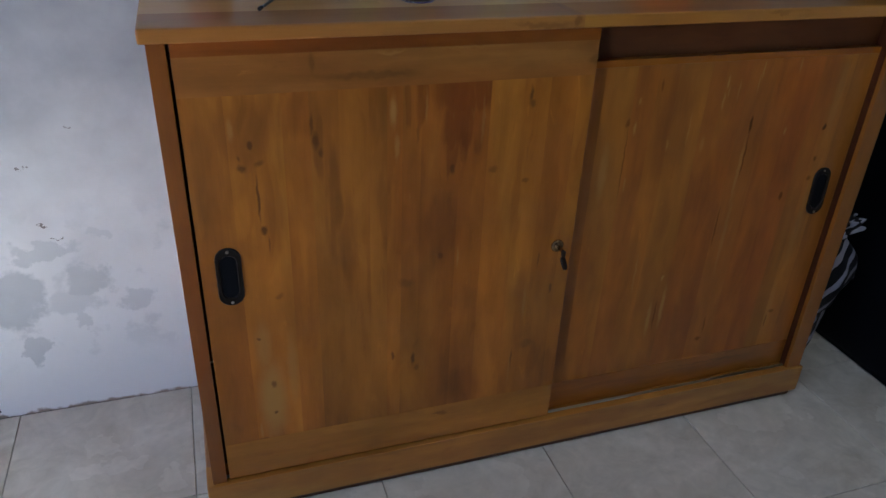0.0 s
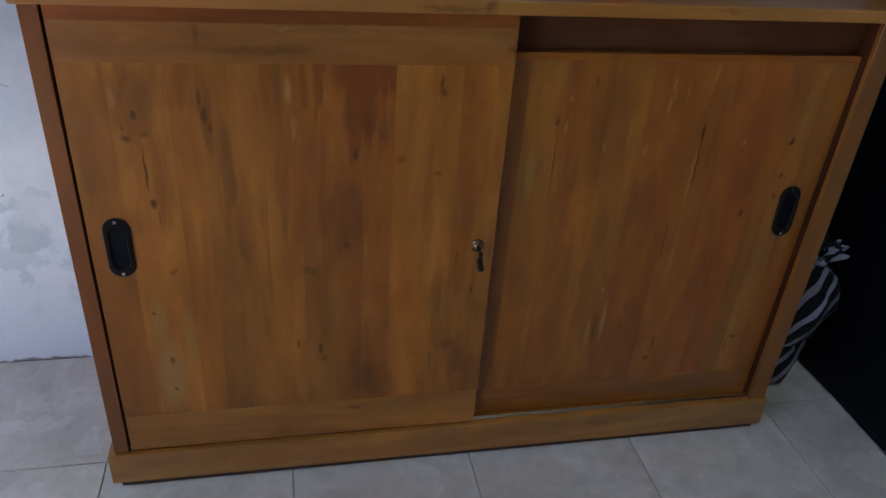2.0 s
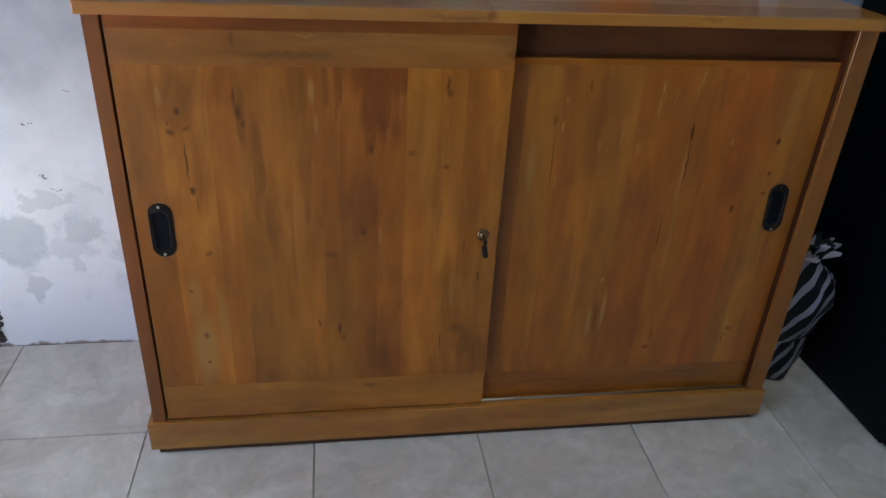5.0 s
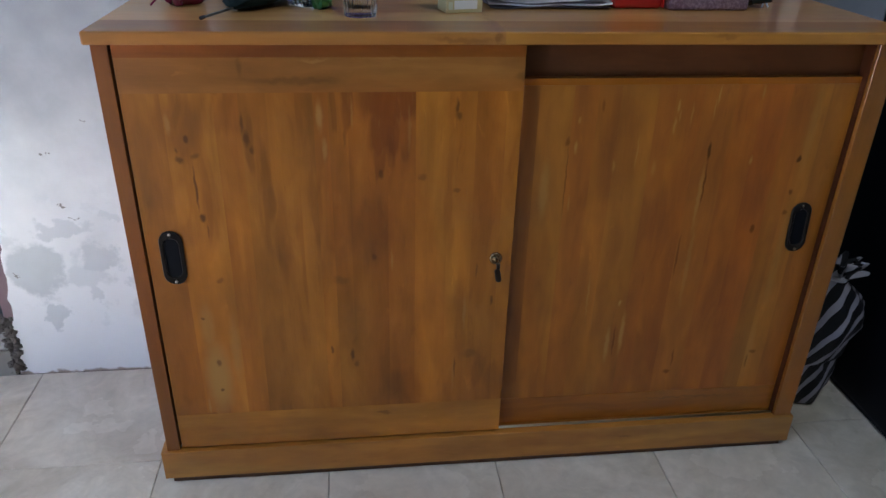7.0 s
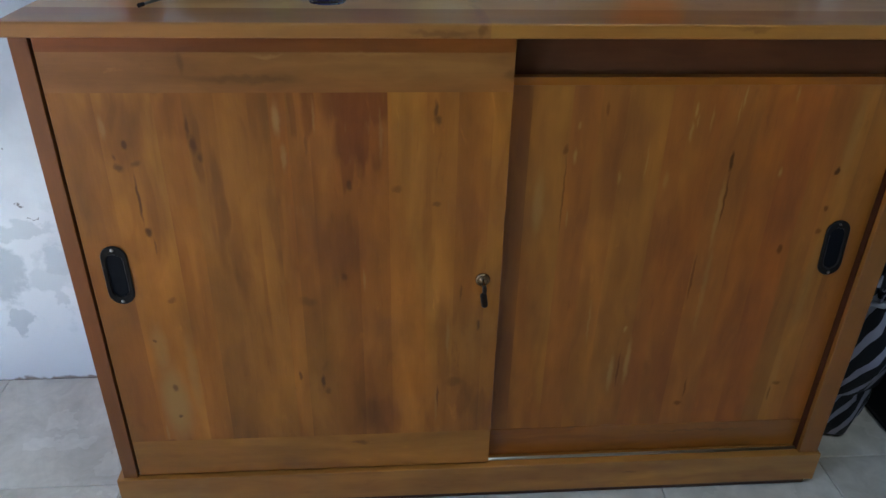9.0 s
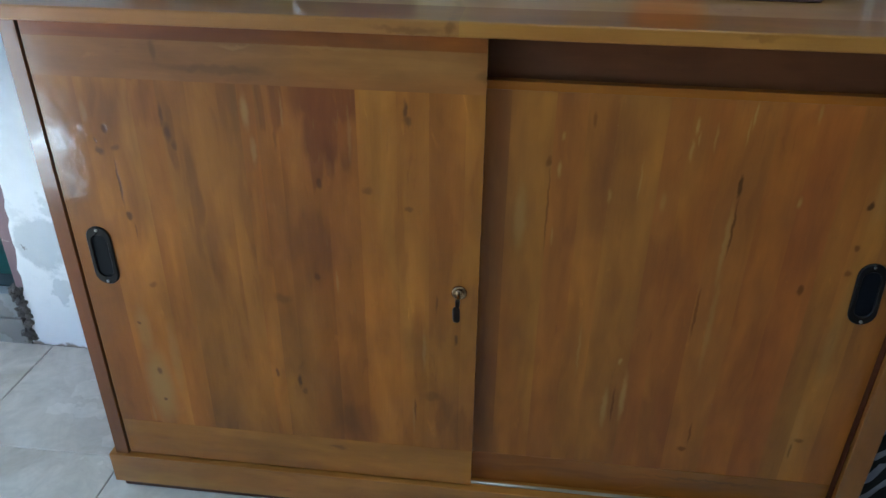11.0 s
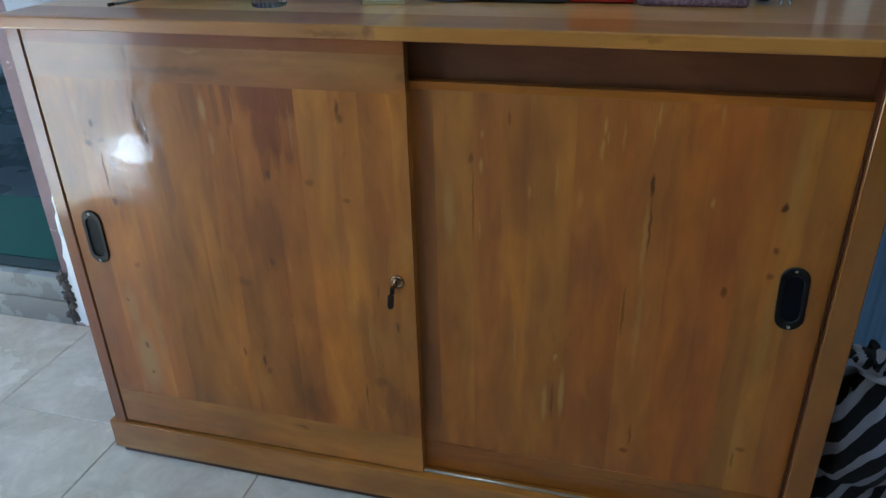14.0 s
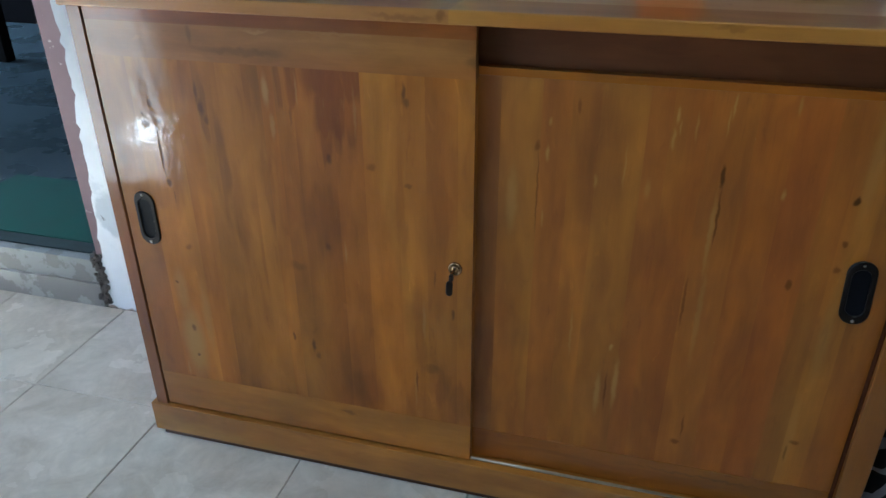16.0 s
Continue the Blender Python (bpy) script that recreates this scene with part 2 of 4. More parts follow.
def tile_glaze(name):
    """Beige marbled ceramic, dusty, a little different from tile to tile."""
    m, tree, p = node_mat(name, 0.28, 0.5)
    k = Nodes(tree)
    pos = k.place()
    off = k.node("ShaderNodeCombineXYZ")
    k.put(off.inputs[0], k.math("MULTIPLY", k.chance(), 9.0))
    k.put(off.inputs[1], k.math("MULTIPLY", k.chance(), 4.0))
    s = k.vec("ADD", pos, off.outputs[0])
    cloud, vein = k.noise(s, 7, 6, 0.62, 0.8), k.noise(s, 24, 5, 0.6, 1.0)
    col = k.mix(k.remap(cloud, 0.35, 0.65, 0.0, 1.0), (0.52, 0.46, 0.375), (0.68, 0.62, 0.535))
    col = k.mix(1.0, col, k.grey(k.remap(vein, 0.3, 0.7, 0.90, 1.08)), "MULTIPLY")
    col = k.mix(1.0, col, k.grey(k.remap(k.chance(), 0.0, 1.0, 0.94, 1.05)), "MULTIPLY")
    dust = k.noise(pos, 3.2, 5, 0.6)
    col = k.mix(k.remap(dust, 0.45, 0.7, 0.0, 0.35), col, (0.50, 0.44, 0.37))
    k.put(p.inputs["Base Color"], col)
    k.put(p.inputs["Roughness"], k.remap(dust, 0.3, 0.7, 0.14, 0.34))
    k.put(p.inputs["Normal"], k.bump(k.noise(pos, 9, 2), 0.08, 0.003))
    return m


def chipped(name, paint, under, scale=26.0, cut=0.55):
    m, tree, p = node_mat(name, 0.7, 0.3)
    k = Nodes(tree)
    pos = k.place()
    f = k.remap(k.noise(pos, scale, 6, 0.62), cut, cut + 0.04, 0.0, 1.0)
    tone = k.mix(k.noise(pos, 5, 4), paint, tuple(c * 0.7 for c in paint))
    k.put(p.inputs["Base Color"], k.mix(f, tone, under))
    k.put(p.inputs["Normal"], k.bump(k.math("SUBTRACT", k.noise(pos, 70, 4), f), 0.5, 0.0015))
    return m


def glass(name, colour=(0.95, 0.98, 0.97), rough=0.03):
    m, tree, p = node_mat(name, rough, 0.5)
    p.inputs["Base Color"].default_value = (*colour, 1)
    p.inputs["Transmission Weight"].default_value = 1.0
    p.inputs["IOR"].default_value = 1.45
    return m


def stripes(name, a, b, period):
    """Printed slanting stripes, broken at the crease across the bag."""
    m, tree, p = node_mat(name, 0.6, 0.3)
    k = Nodes(tree)
    pos = k.place()
    xyz = k.node("ShaderNodeSeparateXYZ")
    k.put(xyz.inputs[0], pos)
    run = k.math("ADD", k.math("MULTIPLY", xyz.outputs[0], 0.95 / period), k.math("MULTIPLY", xyz.outputs[2], -0.32 / period))
    run = k.math("ADD", run, k.math("MULTIPLY", k.noise(pos, 24, 3), 0.20))
    run = k.math("ADD", run, k.remap(xyz.outputs[2], 0.128, 0.134, 0.35, 0.0))
    f = k.math("GREATER_THAN", k.math("FRACT", run), 0.63)
    tint = k.mix(k.noise(pos, 14, 3), b, tuple(c * f for c, f in zip(b, (0.70, 0.66, 0.72))))
    k.put(p.inputs["Base Color"], k.mix(f, a, tint))
    weave = k.noise(pos, 500, 2)
    k.put(p.inputs["Normal"], k.bump(k.math("ADD", weave, k.noise(pos, 40, 4)), 0.35, 0.002))
    return m


# tones of the boards
RED, ORANGE, BROWN = (0.250, 0.077, 0.0070), (0.290, 0.0990, 0.0084), (0.250, 0.0920, 0.0092)
YELLOW, OLIVE = (0.310, 0.119, 0.0115), (0.265, 0.1010, 0.0116)

KNOTS_LEFT = [
    (0.100, 0.691, 0.006, 0.010, 0.75), (0.086, 0.657, 0.009, 0.008, 0.65), (0.110, 0.663, 0.009, 0.006, 0.5), (0.083, 0.672, 0.003, 0.008, 0.5), (0.1055, 0.610, 0.0028, 0.052, 0.75),
    (0.110, 0.559, 0.007, 0.011, 0.8), (0.115, 0.536, 0.0022, 0.018, 0.5), (0.185, 0.715, 0.004, 0.024, 0.6), (0.190, 0.690, 0.008, 0.016, 0.7), (0.197, 0.672, 0.006, 0.012, 0.55),
    (0.086, 0.367, 0.005, 0.004, 0.65), (0.124, 0.442, 0.009, 0.007, 0.45), (0.103, 0.272, 0.006, 0.010, 0.6), (0.103, 0.215, 0.005, 0.005, 0.7), (0.077, 0.158, 0.016, 0.006, 0.35),
    (0.150, 0.770, 0.010, 0.012, 0.30),
]
KNOTS_RIGHT = [
    (0.304, 0.290, 0.004, 0.012, 0.65), (0.340, 0.278, 0.005, 0.018, 0.75), (0.347, 0.258, 0.007, 0.010, 0.45), (0.326, 0.434, 0.018, 0.013, 0.35), (0.383, 0.477, 0.007, 0.010, 0.5),
    (0.517, 0.738, 0.004, 0.022, 0.7), (0.520, 0.722, 0.007, 0.010, 0.6), (0.520, 0.597, 0.009, 0.006, 0.45), (0.463, 0.622, 0.010, 0.008, 0.4), (0.396, 0.628, 0.006, 0.012, 0.6),
    (0.589, 0.383, 0.004, 0.011, 0.65), (0.554, 0.270, 0.018, 0.012, 0.35), (0.407, 0.140, 0.016, 0.005, 0.4), (0.390, 0.150, 0.010, 0.004, 0.35), (0.527, 0.240, 0.0025, 0.030, 0.55),
    (0.560, 0.445, 0.0025, 0.022, 0.5), (0.340, 0.690, 0.003, 0.022, 0.4),
]
KNOTS_A = KNOTS_LEFT + KNOTS_RIGHT
BURNT_A = [(0.412, 0.755, 0.062, 0.062, 0.95), (0.405, 0.700, 0.032, 0.060, 0.9), (0.394, 0.655, 0.012, 0.055, 0.75), (0.346, 0.745, 0.012, 0.050, 0.7), (0.434, 0.700, 0.014, 0.060, 0.6), (0.325, 0.735, 0.006, 0.040, 0.5)]
STAINS_A = [(0.195, 0.690, 0.010, 0.070, 0.55), (0.212, 0.600, 0.014, 0.12, 0.55),
            (0.235, 0.520, 0.016, 0.10, 0.4), (0.375, 0.52, 0.05, 0.08, 0.55), (0.095, 0.71, 0.060, 0.075, 0.55), (0.045, 0.64, 0.030, 0.12, 0.4), (0.170, 0.73, 0.045, 0.050, 0.4), (0.125, 0.60, 0.02, 0.10, 0.3), (0.430, 0.20, 0.05, 0.05, 0.35), (0.535, 0.34, 0.02, 0.11, 0.45), (0.570, 0.23, 0.02, 0.05, 0.4),
            (0.508, 0.57, 0.012, 0.12, 0.35), (0.290, 0.56, 0.012, 0.10, 0.35), (0.600, 0.20, 0.02, 0.05, 0.4)]
PALES_A = [(0.076, 0.715, 0.006, 0.024, 0.45), (0.303, 0.725, 0.008, 0.034, 0.75), (0.309, 0.670, 0.006, 0.030, 0.55), (0.100, 0.240, 0.032, 0.11, 0.9), (0.092, 0.35, 0.018, 0.07, 0.5), (0.135, 0.30, 0.012, 0.10, 0.4), (0.076, 0.18, 0.003, 0.025, 0.5),
           (0.541, 0.36, 0.004, 0.05, 0.45), (0.412, 0.47, 0.003, 0.025, 0.45), (0.353, 0.730, 0.003, 0.035, 0.4), (0.442, 0.70, 0.004, 0.05, 0.35), (0.524, 0.22, 0.003, 0.05, 0.35)]
KNOTS_B = [
    (0.705, 0.672, 0.006, 0.012, 0.5), (0.954, 0.650, 0.0042, 0.022, 0.85), (0.956, 0.590, 0.0025, 0.060, 0.65), (0.932, 0.45, 0.003, 0.06, 0.5), (1.121, 0.635, 0.0055, 0.010, 0.9),
    (1.121, 0.570, 0.006, 0.007, 0.6), (1.119, 0.530, 0.007, 0.009, 0.5), (1.065, 0.499, 0.006, 0.011, 0.65), (0.955, 0.189, 0.009, 0.008, 0.55), (1.127, 0.229, 0.010, 0.008, 0.5),
    (1.118, 0.205, 0.003, 0.02, 0.5), (0.759, 0.730, 0.004, 0.014, 0.4), (0.836, 0.27, 0.0025, 0.05, 0.5), (0.708, 0.60, 0.0022, 0.09, 0.45), (0.962, 0.225, 0.003, 0.03, 0.45),
]
# the tall mark at x 0.62 paints in shade along the front door's edge
STAINS_SHADE_B = [(0.795, 0.66, 0.05, 0.12, 0.40), (1.05, 0.62, 0.04, 0.16, 0.40), (0.90, 0.24, 0.05, 0.10, 0.30), (0.62, 0.45, 0.016, 0.34, 0.45), (1.02, 0.35, 0.03, 0.12, 0.3), (0.88, 0.52, 0.03, 0.08, 0.3)]
PALES_B = [(0.887, 0.729, 0.0036, 0.015, 0.68), (0.885, 0.697, 0.0036, 0.020, 0.52), (0.892, 0.713, 0.0020, 0.015, 0.45), (0.722, 0.707, 0.0038, 0.007, 0.45), (0.720, 0.661, 0.0038, 0.018, 0.60), (0.954, 0.746, 0.0030, 0.022, 0.60),
           (0.950, 0.724, 0.0024, 0.025, 0.45), (1.033, 0.632, 0.0041, 0.013, 0.60), (0.827, 0.650, 0.0020, 0.044, 0.38), (0.789, 0.624, 0.0038, 0.015, 0.38), (0.912, 0.717, 0.0027, 0.027, 0.38), (1.030, 0.752, 0.0030, 0.018, 0.38)]
FLECKS_B = [(0.672, 0.585, 0.012, 0.07, 0.40), (0.718, 0.560, 0.0024, 0.02, 0.4), (0.951, 0.560, 0.005, 0.09, 0.45), (0.860, 0.620, 0.006, 0.020, 0.3), (0.838, 0.354, 0.005, 0.007, 0.75), (0.824, 0.262, 0.007, 0.055, 0.6),
            (0.850, 0.285, 0.006, 0.065, 0.65), (1.131, 0.68, 0.012, 0.11, 0.25), (1.127, 0.42, 0.012, 0.14, 0.2), (1.118, 0.24, 0.010, 0.10, 0.25), (0.955, 0.43, 0.006, 0.12, 0.3), (0.774, 0.37, 0.003, 0.06, 0.35)]

WOOD_A = wood("front_door_wood", "z", 0.085, KNOTS_A, PALES_A, STAINS_A, 0.15, wave=0.17, coat=0.85, burnt=BURNT_A, edge=0.452)
WOOD_B = wood("rear_door_wood", "z", 0.36, KNOTS_B, PALES_B + FLECKS_B, STAINS_SHADE_B, 0.0, wave=0.05, coat=0.85, light=(0.46, 0.25, 0.070))
WOOD_X = wood("rail_wood", "x", 0.11, [(0.27, 0.780, 0.09, 0.008, 0.35), (0.19, 0.80, 0.006, 0.02, 0.4), (0.62, 0.785, 0.02, 0.012, 0.4), (0.50, 0.842, 0.016, 0.010, 0.25), (1.00, 0.124, 0.16, 0.0025, 0.35), (0.395, 0.142, 0.020, 0.007, 0.45), (0.88, 0.050, 0.02, 0.004, 0.4)],
              [(0.42, 0.813, 0.10, 0.003, 0.2), (0.30, 0.810, 0.03, 0.004, 0.4)], life=1.0)
WOOD_L = wood("stile_wood", "z", 0.10, life=0.5)
WOOD_T = wood("top_board_wood", "x", 0.20, [(0.52, 0.842, 0.06, 0.006, 0.35), (0.575, 0.846, 0.010, 0.010, 0.45), (0.93, 0.848, 0.03, 0.004, 0.3)], life=0.4, wave=0.02)
WOOD_R = wood("recessed_rail_wood", "x", 0.5, life=1.0, wave=0.0, coat=0.15)
WOOD_V = wood("side_wood", "z", 0.42, life=0.5, wave=0.0)
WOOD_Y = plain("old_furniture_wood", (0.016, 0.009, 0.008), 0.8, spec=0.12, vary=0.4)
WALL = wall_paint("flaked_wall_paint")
TILE = tile_glaze("floor_tile_glaze")
GROUT = plain("grout", (0.36, 0.33, 0.29), 0.9)
CEILING = plain("ceiling_paint", (0.16, 0.155, 0.15), 0.9)
SIDEWALL = plain("side_wall_paint", (0.46, 0.45, 0.43), 0.9)
BLACK = plain("black_lacquer", (0.0035, 0.004, 0.006), 0.55, spec=0.10, vary=0.3, relief=0.05)
BRONZE = plain("dark_bronze", (0.010, 0.007, 0.006), 0.36, 0.2, spec=0.22)
# near black, so that the shallow pull wells look deeply shaded
WELL = plain("pull_well", (0.004, 0.005, 0.008), 0.5, spec=0.12)
SCREW = plain("screw_steel", (0.42, 0.38, 0.33), 0.30, 1.0)
CHROME = plain("worn_brass", (0.27, 0.165, 0.085), 0.18, 1.0, relief=0.05)
KEYBLACK = plain("key_plastic", (0.016, 0.008, 0.005), 0.45, spec=0.2)
ALU = plain("aluminium_track", (0.58, 0.56, 0.52), 0.32, 1.0, relief=0.0)
# inner boards; shade inside the gaps is put into this dark brown
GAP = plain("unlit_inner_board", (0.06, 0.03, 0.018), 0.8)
PINK = chipped("chipped_pink_paint", (0.225, 0.150, 0.165), (0.46, 0.38, 0.38), 20, 0.63)
STEP = chipped("worn_step_plaster", (0.36, 0.36, 0.355), (0.235, 0.23, 0.22), 15, 0.50)
STEP_LOW = chipped("worn_step_foot", (0.345, 0.325, 0.30), (0.40, 0.385, 0.36), 13, 0.52)
RUBBLE = plain("crumbled_mortar", (0.12, 0.105, 0.095), 0.95, vary=0.6, scale=120)
DARKFLOOR = plain("dark_cement_floor", (0.09, 0.11, 0.13), 0.28, vary=0.35, scale=18)
MAT = plain("green_mat", (0.008, 0.070, 0.052), 0.95, vary=0.2, scale=90, relief=0.8)
# the next room's dimness is put into this near-black wall colour
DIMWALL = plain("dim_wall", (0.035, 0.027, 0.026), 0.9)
SACK = stripes("striped_bag_cloth", (0.004, 0.0045, 0.008), (0.42, 0.42, 0.50), 0.034)


# ---- building blocks ----
def box(bm, x0, x1, y0, y1, z0, z1, bevel=0.0, seg=1):
    vs = [bm.verts.new((x, y, z)) for x in (x0, x1) for y in (y0, y1) for z in (z0, z1)]
    fs = [bm.faces.new([vs[i] for i in q]) for q in ((0, 1, 3, 2), (4, 6, 7, 5), (0, 4, 5, 1), (2, 3, 7, 6), (0, 2, 6, 4), (1, 5, 7, 3))]
    if bevel:
        es = list({e for f in fs for e in f.edges})
        bmesh.ops.bevel(bm, geom=es, offset=bevel, segments=seg, affect="EDGES", profile=0.6)
    return bm


def block(*size, bevel=0.0, seg=1):
    return box(bmesh.new(), *size, bevel=bevel, seg=seg)


def tube(bm, rings, close=True):
    """A skin over rings of points; both ends closed."""
    rows = [[bm.verts.new(p) for p in r] for r in rings]
    n = len(rows[0])
    for a, b in zip(rows, rows[1:]):
        for i in range(n):
            bm.faces.new((a[i], a[(i + 1) % n], b[(i + 1) % n], b[i]))
    if close:
        bm.faces.new(rows[0][::-1])
        bm.faces.new(rows[-1])
    return bm


def turned(profile, n=32, centre=(0, 0, 0)):
    """A turned body from (radius, height) pairs."""
    return tube(bmesh.new(), [[(centre[0] + r * math.cos(2 * math.pi * i / n), centre[1] + r * math.sin(2 * math.pi * i / n), centre[2] + h) for i in range(n)] for r, h in profile])


def mesh_of(name, bm, material, smooth=False):
    bmesh.ops.recalc_face_normals(bm, faces=bm.faces)
    me = bpy.data.meshes.new(name)
    bm.to_mesh(me)
    bm.free()
    for mat in material if isinstance(material, (list, tuple)) else (material,):
        me.materials.append(mat)
    if smooth:
        for f in me.polygons:
            f.use_smooth = True
    return me


def part(name, bm, material, parent=None, label="", tone=None, smooth=False):
    ob = new(name, mesh_of(name, bm, material, smooth))
    if parent is not None:
        ob.parent = parent
        ob.matrix_parent_inverse = parent.matrix_basis.inverted()
    if tone:
        ob.color = (*tone, 1)
    return tagged(ob, label)


def thing(name, label, category, at=(0, 0, 0), group="", kind=""):
    ob = new(name)
    ob.location = at
    ob.empty_display_size = 0.05
    return tagged(ob, label, category, group, kind)


def setting(name, bm, material, label, category, tone=None):
    return tagged(part(name, bm, material, None, "", tone), label, category, kind="structure")


def shade(tone, f):
    return tuple(c * f for c in tone)


# ---- the room ----
FRONT, WALL_Y, TOP, X0, X1, Y0 = 1.030, 1.406, 0.854, -4.8, 2.5, -4.8
JOINT_X, JOINT_Y, TILE_W = -0.0490, 1.0915, 0.3335

setting("floor", block(X0, X1, Y0, WALL_Y + 0.004, -0.12, -0.004), GROUT, "grey cement bed with grout between beige ceramic tiles", "floor")


def ragged(side, z0, z1, step, seed):
    """Heights and offsets of a broken plaster edge."""
    rnd = random.Random(seed)
    out, z = [], z0
    while z < z1:
        out.append((side(z) + rnd.uniform(-0.006, 0.006), z))
        z += step * rnd.uniform(0.6, 1.4)
    return out + [(side(z1), z1)]


def edge_line(z):
    return -0.430 + 0.050 * min(z / 0.60, 1.0)


def plaster_wall():
    edge = ragged(edge_line, 0.0, 1.2, 0.022, 4) + [(-0.380, CEIL)]
    bm = bmesh.new()
    rows = [[bm.verts.new((px, py, z)) for px, py in ((x, WALL_Y + 0.12), (x, WALL_Y), (X1, WALL_Y), (X1, WALL_Y + 0.12))] for x, z in edge]
    for low, high in zip(rows, rows[1:]):
        for i in range(4):
            j = (i + 1) % 4
            bm.faces.new((low[i], low[j], high[j], high[i]))
    bm.faces.new(rows[0][::-1])
    bm.faces.new(rows[-1])
    return bm


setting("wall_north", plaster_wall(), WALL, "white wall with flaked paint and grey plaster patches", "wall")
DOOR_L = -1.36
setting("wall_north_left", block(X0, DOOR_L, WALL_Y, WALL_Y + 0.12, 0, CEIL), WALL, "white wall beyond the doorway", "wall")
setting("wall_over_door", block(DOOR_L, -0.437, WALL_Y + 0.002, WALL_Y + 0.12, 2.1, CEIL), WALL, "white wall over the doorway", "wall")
setting("wall_east", block(X1, X1 + 0.12, Y0, WALL_Y, 0, CEIL), SIDEWALL, "plain grey painted side wall", "wall")
setting("wall_west", block(X0 - 0.12, X0, Y0, WALL_Y, 0, CEIL), SIDEWALL, "plain grey painted side wall", "wall")


setting("wall_south", block(X0, X1, Y0 - 0.12, Y0, 0, CEIL), SIDEWALL, "plain grey painted far wall, unseen", "wall")
# added behind the camera to keep lit floor out of the doors' reflections
setting("wall_light_block", block(-0.55, X1, -1.67, -1.55, 0, CEIL), plain("light_block_paint", (0.24, 0.22, 0.20), 0.9), "unseen plain dark wall added to dim reflections in the doors", "wall")


def ceiling_with_opening():
    bm = bmesh.new()
    a, b, c, d = HOLE
    z0, z1 = CEIL, CEIL + 0.05
    box(bm, X0 - 0.12, a, Y0 - 0.12, WALL_Y + 0.12, z0, z1)
    box(bm, b, X1 + 0.12, Y0 - 0.12, WALL_Y + 0.12, z0, z1)
    # a bay towards the doorway, added so its sun patch brightens the lower wall
    e, f, g = EXTRA[0] + SHIFT.x, EXTRA[1] + SHIFT.x, EXTRA[2] + SHIFT.y
    box(bm, a, e, d, WALL_Y + 0.12, z0, z1)
    box(bm, f, b, d, WALL_Y + 0.12, z0, z1)
    box(bm, e, f, g, WALL_Y + 0.12, z0, z1)
    # an added bar that keeps this sun out of the front door's reflection
    box(bm, f - 0.17, f, d, 0.22 + SHIFT.y, z0, z1)
    if c > Y0 - 0.12:
        box(bm, a, b, Y0 - 0.12, c, z0, z1)
    # a slanting edge on the room's side of the opening, added to shape the sun patch
    low = [bm.verts.new(p) for p in ((b, d, z0), (b, c, z0), (b - 0.77 * (d - c), c, z0))]
    high = [bm.verts.new((v.co.x, v.co.y, z1)) for v in low]
    bm.faces.new(low)
    bm.faces.new(high[::-1])
    for i in range(3):
        bm.faces.new((low[i], high[i], high[(i + 1) % 3], low[(i + 1) % 3]))
    return bm


setting("ceiling", ceiling_with_opening(), CEILING, "unseen plain grey ceiling with an opening added for the sun patches", "ceiling")

# a pale slab added to brighten the sun patch mirrored in the front door
setting("reflected_slab", block(X0 + 0.01, PATCH[1] + 0.03, Y0 + 0.01, PATCH[3] + 0.03, 0.0005, 0.008, bevel=0.002), plain("pale_slab", (0.37, 0.385, 0.415), 0.8, vary=0.10), "added pale slab, unseen, that whitens the reflection in the front door", "slab")

# the doorway to the next room
frame_post = setting("door_frame", block(-0.437, -0.300, WALL_Y + 0.004, WALL_Y + 0.075, 0.10, 2.1, bevel=0.003), PINK, "door frame post with chipped dusty pink paint", "door frame")
part("frame_post", block(DOOR_L - 0.04, DOOR_L + 0.02, WALL_Y - 0.003, WALL_Y + 0.075, 0.0, 2.1, bevel=0.003), PINK, frame_post)
part("frame_head", block(DOOR_L + 0.021, -0.438, WALL_Y - 0.003, WALL_Y + 0.075, 2.04, 2.099, bevel=0.003), PINK, frame_post)


def worn_block(x0, x1, y0, y1, z0, z1, seed, amount=0.003):
    bm = block(x0, x1, y0, y1, z0, z1)
    bmesh.ops.subdivide_edges(bm, edges=[e for e in bm.edges if abs(e.verts[0].co.x - e.verts[1].co.x) > 0.1], cuts=40, use_grid_fill=True)
    for v in bm.verts:
        n = noise.noise_vector(v.co * 22 + Vector((seed, 0, 0)))
        if v.co.z > z0 + 0.01:
            v.co += Vector((0, n.y, n.z)) * amount
    return bm


step = setting("threshold", worn_block(DOOR_L, -0.441, WALL_Y + 0.004, WALL_Y + 0.125, 0.066, 0.133, 1, 0.0015), STEP, "raised doorstep of worn grey plaster", "doorstep")
part("step_foot", worn_block(DOOR_L, -0.441, WALL_Y - 0.003, WALL_Y + 0.124, -0.003, 0.067, 2), STEP_LOW, step)


def rubble():
    rnd = random.Random(8)
    bm = bmesh.new()
    for i in range(120):
        z = rnd.uniform(0.004, 0.155)
        r = rnd.uniform(0.004, 0.013)
        c = Vector((-0.434 + rnd.uniform(-0.016, 0.016) + 0.012 * (0.08 - z), WALL_Y + 0.006 + rnd.uniform(-0.006, 0.012), max(z, r)))
        made = bmesh.ops.create_icosphere(bm, subdivisions=1, radius=r)["verts"]
        for v in made:
            v.co = v.co * (1 + 0.5 * noise.noise(v.co * 300 + c * 90)) + c
    return bm


setting("crumbled_plaster", rubble(), RUBBLE, "dark crumbled mortar at the foot of the door frame", "rubble")
ROOM2 = (-4.4, 0.35, WALL_Y + 0.12, 4.6)
